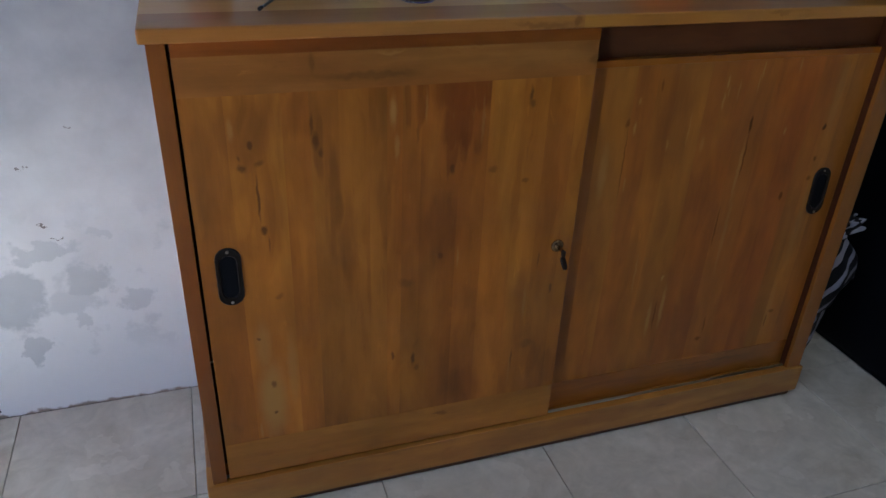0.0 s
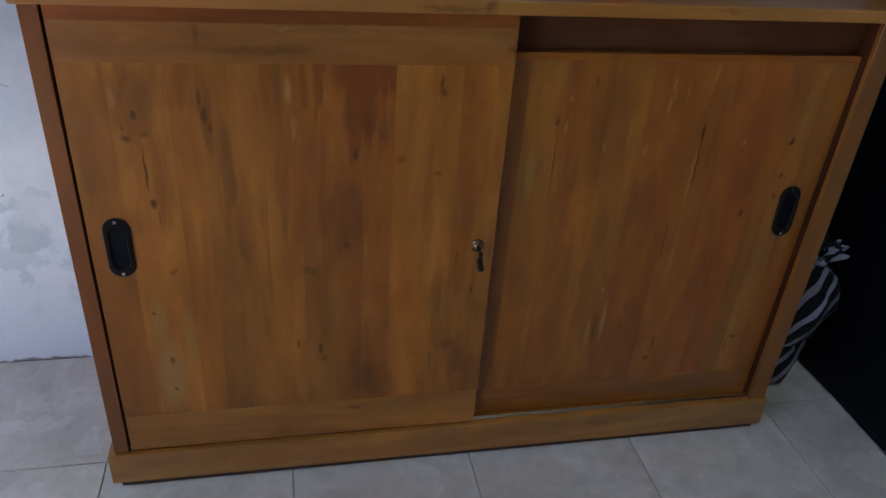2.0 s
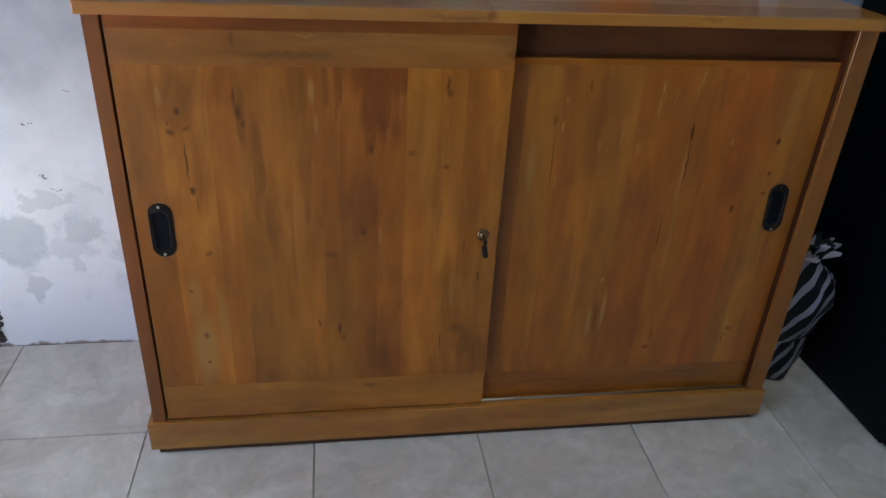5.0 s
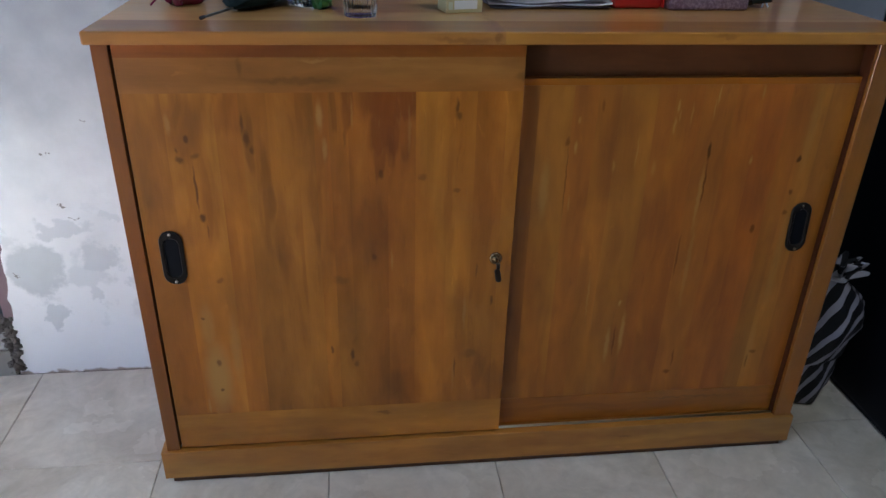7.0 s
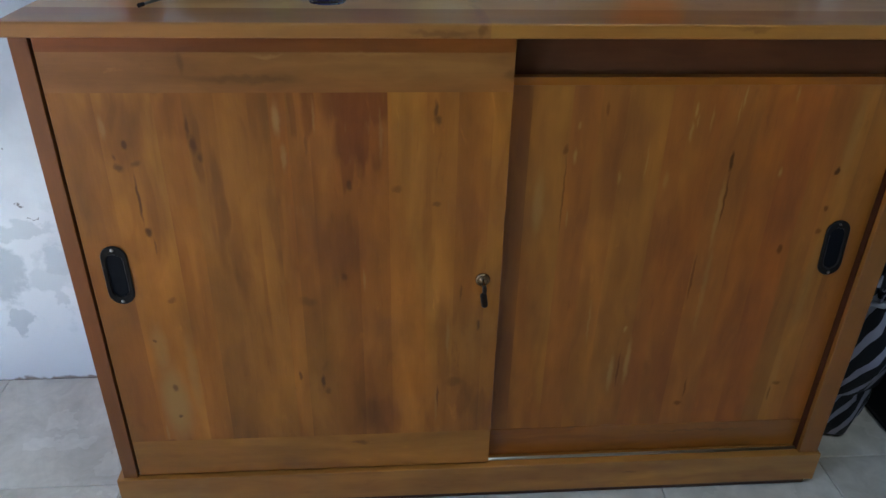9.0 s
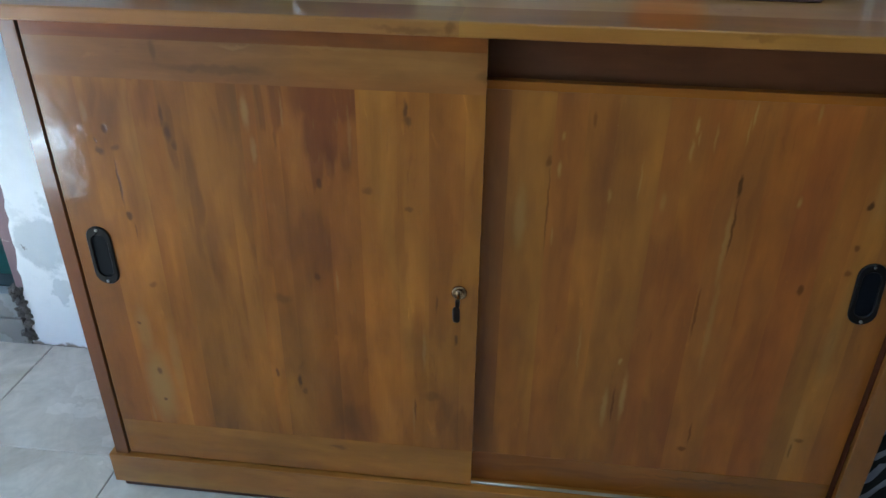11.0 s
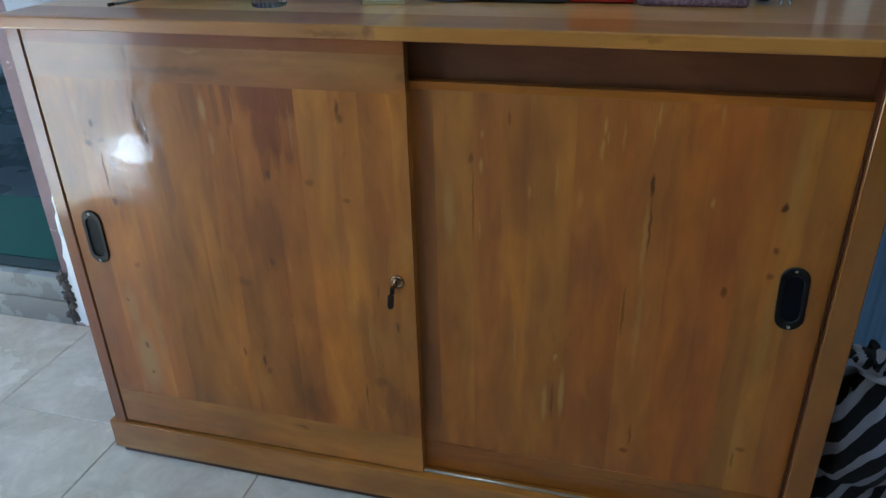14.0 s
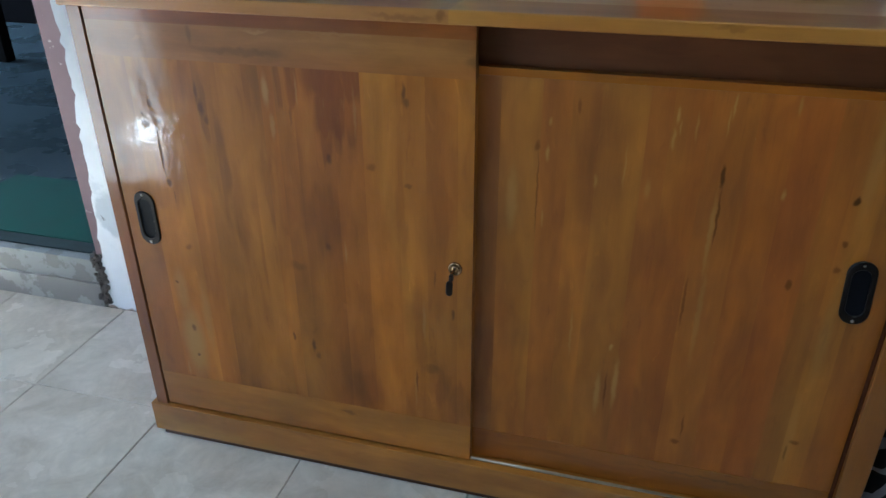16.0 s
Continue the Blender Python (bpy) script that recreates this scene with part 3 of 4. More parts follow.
setting("floor_next_room", block(ROOM2[0], ROOM2[1], WALL_Y + 0.126, ROOM2[3], 0.0, 0.130), DARKFLOOR, "dark polished cement floor of the next room", "floor")
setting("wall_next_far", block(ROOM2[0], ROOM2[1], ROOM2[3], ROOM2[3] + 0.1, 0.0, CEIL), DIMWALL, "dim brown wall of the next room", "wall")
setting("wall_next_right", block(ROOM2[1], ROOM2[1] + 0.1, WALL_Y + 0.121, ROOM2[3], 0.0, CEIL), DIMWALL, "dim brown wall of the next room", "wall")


def wall_with_window(x0, x1, y0, y1, wy0, wy1, wz0, wz1):
    bm = bmesh.new()
    box(bm, x0, x1, y0, wy0, 0, CEIL)
    box(bm, x0, x1, wy1, y1, 0, CEIL)
    box(bm, x0, x1, wy0, wy1, 0, wz0)
    box(bm, x0, x1, wy0, wy1, wz1, CEIL)
    return bm


WIN = (2.2, 3.6, 0.9, 2.1)
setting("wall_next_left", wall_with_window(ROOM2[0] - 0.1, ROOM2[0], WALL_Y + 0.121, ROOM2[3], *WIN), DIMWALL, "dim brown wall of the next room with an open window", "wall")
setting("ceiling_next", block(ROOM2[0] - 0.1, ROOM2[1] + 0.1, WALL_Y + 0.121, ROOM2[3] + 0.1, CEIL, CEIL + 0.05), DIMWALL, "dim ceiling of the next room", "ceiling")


# ---- the sliding-door cabinet ----
CL, CR = -0.014, 1.233
cabinet = thing("sideboard", "low varnished wooden sideboard with two sliding doors against the wall", "sideboard", (0.616, 1.2, 0))
BACK = WALL_Y - 0.006


def stave(x0, x1, y0, y1, sides):
    """One board of the top; the edges on the outer sides are rounded."""
    bm = block(x0, x1, y0, y1, TOP - 0.0195, TOP)
    limit = {"front": (1, y0), "left": (0, x0), "right": (0, x1)}
    outer = [e for e in bm.edges if not ("left" not in sides and all(abs(v.co.x - x0) < 1e-5 for v in e.verts)) and not ("right" not in sides and all(abs(v.co.x - x1) < 1e-5 for v in e.verts)) and any(all(abs(v.co[limit[q][0]] - limit[q][1]) < 1e-5 for v in e.verts) for q in sides)]
    bmesh.ops.bevel(bm, geom=outer, offset=0.0032, segments=3, affect="EDGES", profile=0.55)
    return bm


top = part("top_board", stave(-0.022, 0.585, FRONT - 0.010, FRONT + 0.076, ("front", "left")), WOOD_T, cabinet, "thick satin honey-brown top board of glued staves", tone=(0.300, 0.136, 0.032))
part("stave", stave(0.585, 1.255, FRONT - 0.010, FRONT + 0.076, ("front", "right")), WOOD_T, top, "golden stave", tone=(0.350, 0.165, 0.030))
# tones paler than the front edge stand in for reflections hazing the top
for y0, y1, cuts, f in ((1.106, 1.178, (-0.022, 0.31, 0.90, 1.255), 1.08), (1.178, 1.262, (-0.022, 0.70, 1.255), 1.0), (1.262, 1.335, (-0.022, 0.45, 1.05, 1.255), 1.1), (1.335, BACK, (-0.022, 0.62, 1.255), 1.0)):
    for n, (a, b) in enumerate(zip(cuts, cuts[1:])):
        sides = (("left",) if a < 0 else ()) + (("right",) if b > 1.2 else ())
        part("stave", stave(a, b, y0, y1, sides), WOOD_T, top, tone=shade(((0.45, 0.262, 0.105), (0.46, 0.270, 0.103), (0.45, 0.258, 0.107))[n], f))
part("side_panel", block(CL, CL + 0.0235, FRONT, BACK - 0.004, 0.076, TOP - 0.0197, bevel=0.0006), WOOD_L, cabinet, tone=shade(RED, 0.75))
part("side_panel", block(CR - 0.0355, CR, FRONT, BACK - 0.004, 0.076, TOP - 0.0197, bevel=0.0008), WOOD_L, cabinet, tone=shade(BROWN, 0.86))
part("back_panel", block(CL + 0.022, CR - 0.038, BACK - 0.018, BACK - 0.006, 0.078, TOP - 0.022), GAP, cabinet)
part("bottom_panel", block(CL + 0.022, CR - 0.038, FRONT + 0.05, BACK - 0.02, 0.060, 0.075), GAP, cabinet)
part("base_board", block(-0.025, 1.238, FRONT - 0.006, FRONT + 0.045, 0.014, 0.078, bevel=0.0016, seg=2), WOOD_X, cabinet, tone=(0.330, 0.150, 0.030))
part("base_side", block(-0.025, 0.0, FRONT + 0.0455, BACK, 0.014, 0.0755, bevel=0.002), WOOD_V, cabinet, tone=shade(BROWN, 0.9))
part("base_side", block(1.213, 1.238, FRONT + 0.0455, BACK, 0.014, 0.0755, bevel=0.002), WOOD_V, cabinet, tone=shade(RED, 0.8))
# the plinth's low tone includes the shadow line under the base
part("plinth", block(-0.012, 1.226, FRONT + 0.001, FRONT + 0.030, 0.0, 0.0138), WOOD_X, cabinet, "narrow plinth strip under the base, darkened for the shade there", tone=shade(RED, 0.25))
for fx in (0.01, 1.15):
    part("foot", block(fx, fx + 0.05, BACK - 0.06, BACK - 0.03, 0.0, 0.0138), GAP, cabinet)
# the rail and the strip below it carry the slot's shade in their tones
part("top_rail", block(CL + 0.0215, CR - 0.0378, FRONT + 0.034, FRONT + 0.052, TOP - 0.078, TOP - 0.0199), WOOD_R, cabinet, "recessed rail under the top board, darkened in tone for the shade", tone=(0.120, 0.050, 0.020))
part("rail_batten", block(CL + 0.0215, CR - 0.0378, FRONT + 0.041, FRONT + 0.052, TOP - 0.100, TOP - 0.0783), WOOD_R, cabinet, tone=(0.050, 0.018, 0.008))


def rail(y, z, x0, x1, r):
    """A half-round bright rail."""
    bm = bmesh.new()
    arc = [(y - r * math.cos(math.pi * i / 12), z + r * math.sin(math.pi * i / 12)) for i in range(13)]
    tube(bm, [[(x, a, b) for a, b in arc] for x in (x0, x1)])
    return bm


part("track", rail(FRONT + 0.0125, 0.0781, CL + 0.0215, CR - 0.0378, 0.0032), ALU, cabinet, "bright aluminium sliding track", smooth=True)


def strips(door, bounds, tones, y, z0, z1, material, vivid, depth=0.018):
    """Edge-glued upright boards, each a hair proud of or behind its neighbour."""
    rnd = random.Random(len(bounds))
    for a, b, tone in zip(bounds, bounds[1:], tones):
        dy = rnd.uniform(0.0, 0.00008)
        soft = tuple(vivid * c + (1 - vivid) * m for c, m in zip(tone, ORANGE))
        part("strip", block(a, b, y + dy, y + depth, z0, z1), material, door, tone=soft)


def stadium(w, h, n=10):
    r = w / 2
    pts = []
    for i in range(n + 1):
        a = math.pi * i / n
        pts.append((r * math.cos(a), h / 2 - r + r * math.sin(a)))
    for i in range(n + 1):
        a = math.pi + math.pi * i / n
        pts.append((r * math.cos(a), -h / 2 + r + r * math.sin(a)))
    return pts


def pull_plate(x, z, y, w=0.038, h=0.098):
    """Rounded rim with a sunk well."""
    rings = [(w, h, 0.001), (w, h, -0.0022), (w - 0.002, h - 0.002, -0.0034), (w - 0.012, h - 0.024, -0.0034), (w - 0.014, h - 0.026, -0.0022), (w - 0.0145, h - 0.0265, 0.0006)]
    bm = bmesh.new()
    tube(bm, [[(x + px, y + d, z + pz) for px, pz in stadium(a, b)] for a, b, d in rings], close=False)
    return bm


def pull(door, x, z, y, lean=0.0):
    def tilted(bm):
        bmesh.ops.rotate(bm, verts=bm.verts, cent=(x, y, z), matrix=Matrix.Rotation(radians(-lean), 3, "Y"))
        return bm

    part("pull_rim", tilted(pull_plate(x, z, y)), BRONZE, door, "dark bronze oval finger pull", smooth=False)
    bm = bmesh.new()
    f = [bm.verts.new((x + px, y - 0.0006, z + pz)) for px, pz in stadium(0.026, 0.0742)]
    bm.faces.new(f)
    b = [bm.verts.new((v.co.x, y + 0.001, v.co.z)) for v in f]
    for i in range(len(f)):
        bm.faces.new((f[i], f[(i + 1) % len(f)], b[(i + 1) % len(f)], b[i]))
    part("pull_well", tilted(bm), WELL, door, "shallow sunk well, coloured black for deep shade")
    for dz in (0.0435, -0.0435):
        bm = turned([(0.0025, 0.0), (0.0025, 0.0008), (0.0018, 0.0014), (0.0007, 0.0016)], 12)
        bmesh.ops.rotate(bm, verts=bm.verts, cent=(0, 0, 0), matrix=Matrix.Rotation(radians(90), 3, "X"))
        bmesh.ops.translate(bm, verts=bm.verts, vec=(x, y - 0.0033, z + dz))
        part("screw", tilted(bm), SCREW, door, smooth=True)


# front sliding door
D1 = (0.0138, 0.620)
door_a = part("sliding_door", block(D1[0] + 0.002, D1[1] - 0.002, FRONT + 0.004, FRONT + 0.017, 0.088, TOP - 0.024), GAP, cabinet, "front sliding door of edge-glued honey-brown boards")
bounds = [D1[0], 0.070, 0.145, 0.183, 0.224, 0.267, 0.294, 0.317, 0.346, 0.407, 0.452, 0.505, 0.548, 0.596, D1[1]]
tones = [shade(BROWN, 1.0), shade(YELLOW, 1.06), shade(ORANGE, 1.0), shade(BROWN, 1.0), shade(BROWN, 1.04), shade(BROWN, 1.08), shade(ORANGE, 1.06), shade(BROWN, 1.0), shade(BROWN, 0.98), shade(BROWN, 1.04),
         shade(YELLOW, 1.08), shade(YELLOW, 1.02), shade(BROWN, 1.14), shade(YELLOW, 1.04)]
strips(door_a, bounds, tones, FRONT + 0.0008, 0.160, 0.76215, WOOD_A, 0.80)
part("bottom_rail", block(D1[0], D1[1], FRONT + 0.0008, FRONT + 0.018, 0.0835, 0.1598, bevel=0.00015), WOOD_X, door_a, tone=shade(YELLOW, 1.0))
part("top_rail", block(D1[0], D1[1], FRONT + 0.0005, FRONT + 0.018, 0.7622, 0.81488), WOOD_X, door_a, tone=(0.240, 0.100, 0.0200))
part("top_edge", block(D1[0], D1[1], FRONT + 0.0007, FRONT + 0.018, 0.8149, TOP - 0.0202), WOOD_X, door_a, tone=shade(RED, 0.9))
pull(door_a, 0.0535, 0.488, FRONT + 0.0008)


def lock(door, x, z, y):
    bm = turned([(0.0115, 0.0), (0.0115, 0.0015), (0.0098, 0.0038), (0.0078, 0.0042), (0.0074, 0.0030), (0.0052, 0.0030), (0.0048, 0.0056), (0.0012, 0.0060)], 28)
    bmesh.ops.rotate(bm, verts=bm.verts, cent=(0, 0, 0), matrix=Matrix.Rotation(radians(90), 3, "X"))
    bmesh.ops.translate(bm, verts=bm.verts, vec=(x, y, z))
    part("lock_rosette", bm, CHROME, door, "round worn metal lock", smooth=True)
    part("key_shaft", block(x - 0.0012, x + 0.0012, y - 0.024, y - 0.004, z - 0.004, z + 0.004, bevel=0.0005), CHROME, door)
    bm = bmesh.new()
    pts = stadium(0.010, 0.023, 8)
    tube(bm, [[(px * f, s, pz * f) for px, pz in pts] for s, f in ((-0.0024, 0.86), (-0.0016, 1.0), (0.0016, 1.0), (0.0024, 0.86))])
    bmesh.ops.rotate(bm, verts=bm.verts, cent=(0, 0, 0), matrix=Euler((radians(-32), radians(6), radians(20))).to_matrix())
    bmesh.ops.translate(bm, verts=bm.verts, vec=(x - 0.001, y - 0.032, z - 0.017))
    part("key_bow", bm, KEYBLACK, door, "dark folding key bow hanging from the lock")
    part("key_hinge", block(x - 0.003, x + 0.003, y - 0.029, y - 0.021, z - 0.008, z + 0.003, bevel=0.0012), KEYBLACK, door)


lock(door_a, 0.5925, 0.468, FRONT + 0.0008)

# rear sliding door
Y2 = FRONT + 0.0200
D2 = (0.600, 1.1955)
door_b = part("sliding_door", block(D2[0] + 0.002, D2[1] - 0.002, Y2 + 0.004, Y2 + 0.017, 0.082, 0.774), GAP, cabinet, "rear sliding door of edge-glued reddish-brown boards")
bounds = [D2[0], 0.652, 0.709, 0.750, 0.788, 0.850, 0.880, 0.928, 0.985, 1.032, 1.080, 1.112, 1.150, D2[1]]
tones = [shade(OLIVE, 0.90), shade(YELLOW, 1.08), shade(RED, 1.22), shade(ORANGE, 1.06), shade(BROWN, 1.12), shade(RED, 1.16), shade(ORANGE, 1.02), shade(OLIVE, 1.12), shade(ORANGE, 1.06), shade(RED, 1.14),
         shade(BROWN, 0.94), shade(YELLOW, 1.0), shade(BROWN, 0.94)]
strips(door_b, bounds, tones, Y2 + 0.0008, 0.142, 0.7650, WOOD_B, 0.66)
part("top_rail", block(D2[0], D2[1], Y2 + 0.0004, Y2 + 0.018, 0.7652, 0.7765, bevel=0.0002), WOOD_X, door_b, tone=shade(YELLOW, 0.98))
part("bottom_rail", block(D2[0], D2[1], Y2 + 0.0004, Y2 + 0.018, 0.081, 0.1418, bevel=0.0002), WOOD_X, door_b, tone=shade(ORANGE, 0.95))
# a dark strip stands in for shade on the side panel's inner face
part("side_shade_strip", block(1.1957, 1.1973, FRONT + 0.0085, FRONT + 0.040, 0.0785, TOP - 0.0201), plain("side_shade_wood", (0.060, 0.016, 0.006), 0.8, spec=0.1, vary=0.35), cabinet, "thin dark strip beside the rear door, painted shade on the panel's inner face")
pull(door_b, 1.1525, 0.5015, Y2 + 0.0008, 3.0)


# ---- beside the sideboard ----
def black_cabinet():
    root = thing("tall_cabinet", "tall glossy black cabinet standing on the floor", "cabinet", (1.76, 1.14, 0))
    part("body", block(1.461, 2.06, 0.905, BACK, 0.012, 1.75, bevel=0.006, seg=2), BLACK, root)
    part("plinth", block(1.469, 2.05, 0.93, BACK - 0.02, 0.0, 0.0118), WELL, root)
    for a, b in ((1.463, 1.7615), (1.7645, 2.058)):
        part("door", block(a, b, 0.886, 0.9045, 0.03, 1.74, bevel=0.003), BLACK, root)
    return root


black_cabinet()


TIE = plain("white_tie", (0.45, 0.45, 0.52), 0.6)


def sack():
    """A soft bag between the two cabinets, leaning forward, tied at the neck."""
    n = 56
    prof = ((0.0, 1.338, 1.238, 0.062, 0.086), (0.008, 1.338, 1.236, 0.078, 0.094), (0.045, 1.336, 1.230, 0.084, 0.098), (0.090, 1.334, 1.220, 0.084, 0.097), (0.120, 1.332, 1.212, 0.081, 0.094),
            (0.133, 1.331, 1.209, 0.075, 0.090), (0.148, 1.331, 1.204, 0.082, 0.094), (0.190, 1.331, 1.192, 0.088, 0.094), (0.235, 1.332, 1.176, 0.090, 0.090), (0.270, 1.331, 1.163, 0.084, 0.080),
            (0.300, 1.325, 1.148, 0.068, 0.064), (0.325, 1.316, 1.134, 0.048, 0.046), (0.347, 1.306, 1.120, 0.028, 0.028), (0.360, 1.301, 1.112, 0.019, 0.019))

    def skin(rows, deep):
        rings = []
        for z, cx, cy, rx, ry in rows:
            ring = []
            for i in range(n):
                a = 2 * math.pi * i / n
                fold = 1 + deep * math.sin(9 * a + 14 * z) * (0.3 + z) + 0.035 * math.sin(4 * a - 22 * z)
                p = Vector((cx + rx * fold * math.cos(a), cy + ry * fold * math.sin(a), z))
                p += noise.noise_vector(p * 20) * 0.007 * min(1, z * 30) + noise.noise_vector(p * 60) * 0.003 * min(1, z * 30)
                p.x = max(p.x, 1.2395)
                p.z = max(p.z, 0.0)
                ring.append(p)
            rings.append(ring)
        return tube(bmesh.new(), rings)

    root = thing("striped_bag", "black and white striped cloth bag tied at the neck", "bag", (1.338, 1.235, 0))
    part("body", skin(prof, 0.10), SACK, root, smooth=True)
    part("frill", skin(((0.3602, 1.301, 1.112, 0.018, 0.018), (0.372, 1.299, 1.108, 0.021, 0.019), (0.386, 1.297, 1.104, 0.030, 0.024), (0.400, 1.298, 1.100, 0.036, 0.027), (0.4005, 1.298, 1.100, 0.031, 0.022), (0.380, 1.299, 1.104, 0.012, 0.010)), 0.6), SACK, root, "gathered mouth of the bag", smooth=True)
    rings = []
    for i in range(30):
        a = 2 * math.pi * i / 29
        c = Vector((1.301 + 0.021 * math.cos(a), 1.112 + 0.021 * math.sin(a), 0.361 + 0.003 * math.sin(2 * a)))
        rings.append([c + Vector((0.006 * math.cos(t) * math.cos(a), 0.006 * math.cos(t) * math.sin(a), 0.006 * math.sin(t))) for t in (0, 1.05, 2.1, 3.14, 4.2, 5.2)])
    part("tie", tube(bmesh.new(), rings), TIE, root, "pale twisted tie", smooth=True)
    for dx, dy, h in ((0.055, -0.006, 0.012), (-0.045, 0.004, 0.022)):
        rows = []
        for i in range(15):
            t = i / 14
            c = Vector((1.300 + dx * t, 1.092 + dy * t, 0.362 + h * math.sin(math.pi * 0.6 * t)))
            wdt = 0.006 * (0.5 + math.sin(math.pi * t))
            rows.append([c + Vector((a * wdt * 0.4, -a * wdt * 0.2, a * wdt + b)) for a, b in ((-1, 0), (1, 0), (1, 0.0015), (-1, 0.0015))])
        part("tie_end", tube(bmesh.new(), rows), TIE, root, "pale tie end")
    return root


sack()

def blue_sheet():
    """A thin corrugated sheet against the wall, added for the blue in that gap."""
    bm = bmesh.new()
    rings = []
    for i in range(60):
        x = 1.250 + 0.200 * i / 59
        y = 1.394 + 0.003 * math.sin(i * 0.9)
        rings.append([(x, y, 0.0), (x, y + 0.003, 0.0), (x, y + 0.003, 0.80), (x, y, 0.80)])
    return tube(bm, rings)


tagged(part("blue_standin_sheet", blue_sheet(), plain("gap_blue", (0.34, 0.53, 0.86), 0.45, vary=0.15), smooth=False), "added light blue sheet that stands in for the blue of the wall", "sheet")

# ---- through the doorway ----
mat_thing = thing("door_mat", "flat dark green mat with a worn dark border behind the doorstep", "mat", (-0.75, 1.64, 0.1345))
part("mat_top", worn_block(-1.05, -0.4415, WALL_Y + 0.075, 1.822, 0.1345, 0.1415, 5, 0.0015), MAT, mat_thing)
part("border", worn_block(-1.05, -0.4415, WALL_Y + 0.030, WALL_Y + 0.0748, 0.1345, 0.1385, 6, 0.0015), plain("worn_mat_border", (0.022, 0.034, 0.036), 0.9, vary=0.5, scale=120), mat_thing, "dark worn border strip")


def old_table():
    root = thing("old_table", "dark wooden table in the dim next room", "table", (-2.3, 3.3, 0.13))
    for x, y in ((-2.83, 3.02), (-2.27, 3.08), (-2.50, 3.75), (-1.75, 3.70)):
        part("leg", block(x - 0.03, x + 0.03, y - 0.03, y + 0.03, 0.13, 0.84, bevel=0.004), WOOD_Y, root)
    part("tabletop", block(-2.95, -1.65, 2.98, 3.85, 0.8402, 0.87, bevel=0.005), WOOD_Y, root)
    part("stretcher", block(-2.799, -2.301, 3.03, 3.06, 0.29, 0.32, bevel=0.003), WOOD_Y, root)
    return root


old_table()


def dark_cupboard():
    root = thing("cupboard", "nearly black wooden cupboard on a low base", "cupboard", (-2.6, 4.2, 0.13))
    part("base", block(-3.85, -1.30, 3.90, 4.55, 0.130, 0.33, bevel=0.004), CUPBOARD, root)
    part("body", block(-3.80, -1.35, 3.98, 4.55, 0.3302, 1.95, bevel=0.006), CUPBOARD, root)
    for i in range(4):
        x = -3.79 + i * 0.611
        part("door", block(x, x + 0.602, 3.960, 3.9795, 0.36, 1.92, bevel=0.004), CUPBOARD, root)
    return root


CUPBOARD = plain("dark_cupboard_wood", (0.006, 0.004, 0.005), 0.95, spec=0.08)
dark_cupboard()


# ---- things on the top board ----
MAGENTA = plain("magenta_plastic", (0.20, 0.012, 0.045), 0.25, vary=0.3)
UMBRELLA = plain("dark_green_cloth", (0.006, 0.013, 0.013), 0.7, spec=0.15, vary=0.3)
STEEL = plain("dull_steel", (0.16, 0.165, 0.17), 0.5, 0.8)
TUMBLER = glass("tumbler_glass", (0.93, 0.95, 0.94), 0.20)
PURPLE = plain("purple_plastic", (0.035, 0.012, 0.13), 0.3)
CREAM = plain("cream_card", (0.50, 0.44, 0.24), 0.6, vary=0.06)
WHITE = plain("white_print", (0.72, 0.74, 0.74), 0.6, vary=0.04)
GREENISH = plain("pale_green_print", (0.55, 0.58, 0.42), 0.6, vary=0.05)
NEWS = plain("newsprint", (0.66, 0.67, 0.72), 0.85, vary=0.16, scale=90)
NEWS_DARK = plain("newsprint_dark_ink", (0.09, 0.085, 0.105), 0.8, vary=0.5, scale=160)
CORD = plain("white_cord", (0.65, 0.65, 0.66), 0.5)
SCARLET = plain("red_glossy_vinyl", (0.42, 0.018, 0.015), 0.16, vary=0.15)
LILAC = plain("lilac_plastic", (0.105, 0.055, 0.095), 0.35, vary=0.3, scale=110)


def speckled(name, a, b):
    m, tree, p = node_mat(name, 0.4, 0.5)
    k = Nodes(tree)
    pos = k.place()
    f = k.noise(pos, 210, 3, 0.6)
    k.put(p.inputs["Base Color"], k.mix(k.remap(f, 0.42, 0.62, 0.0, 1.0), a, b))
    k.put(p.inputs["Normal"], k.bump(f, 0.6, 0.002))
    return m


SPECKLE = speckled("pink_speckled_filling", (0.15, 0.085, 0.11), (0.28, 0.19, 0.225))
INK = plain("black_glossy_plastic", (0.012, 0.013, 0.016), 0.12)
NAVY = plain("navy_card", (0.020, 0.030, 0.16), 0.4)
CLEAR = glass("clear_film", (0.9, 0.94, 0.97), 0.15)
LEAF = plain("green_print", (0.03, 0.16, 0.04), 0.4)


def crumpled(cx, cy, z, rx, ry, rz, seed, amount=0.35, detail=3):
    """A soft crumpled lump that lies flat on its support."""
    bm = bmesh.new()
    made = bmesh.ops.create_icosphere(bm, subdivisions=detail, radius=1.0)["verts"]
    for v in made:
        n = v.co.copy()
        f = 1 + amount * (noise.noise(n * 1.7 + Vector((seed, 0, 0))) + 0.6 * abs(noise.noise(n * 4.1 + Vector((0, seed, 0)))))
        p = Vector((n.x * rx * f, n.y * ry * f, max(n.z * rz * f, -rz * 0.72)))
        v.co = p + Vector((cx, cy, z + rz * 0.72))
    return bm


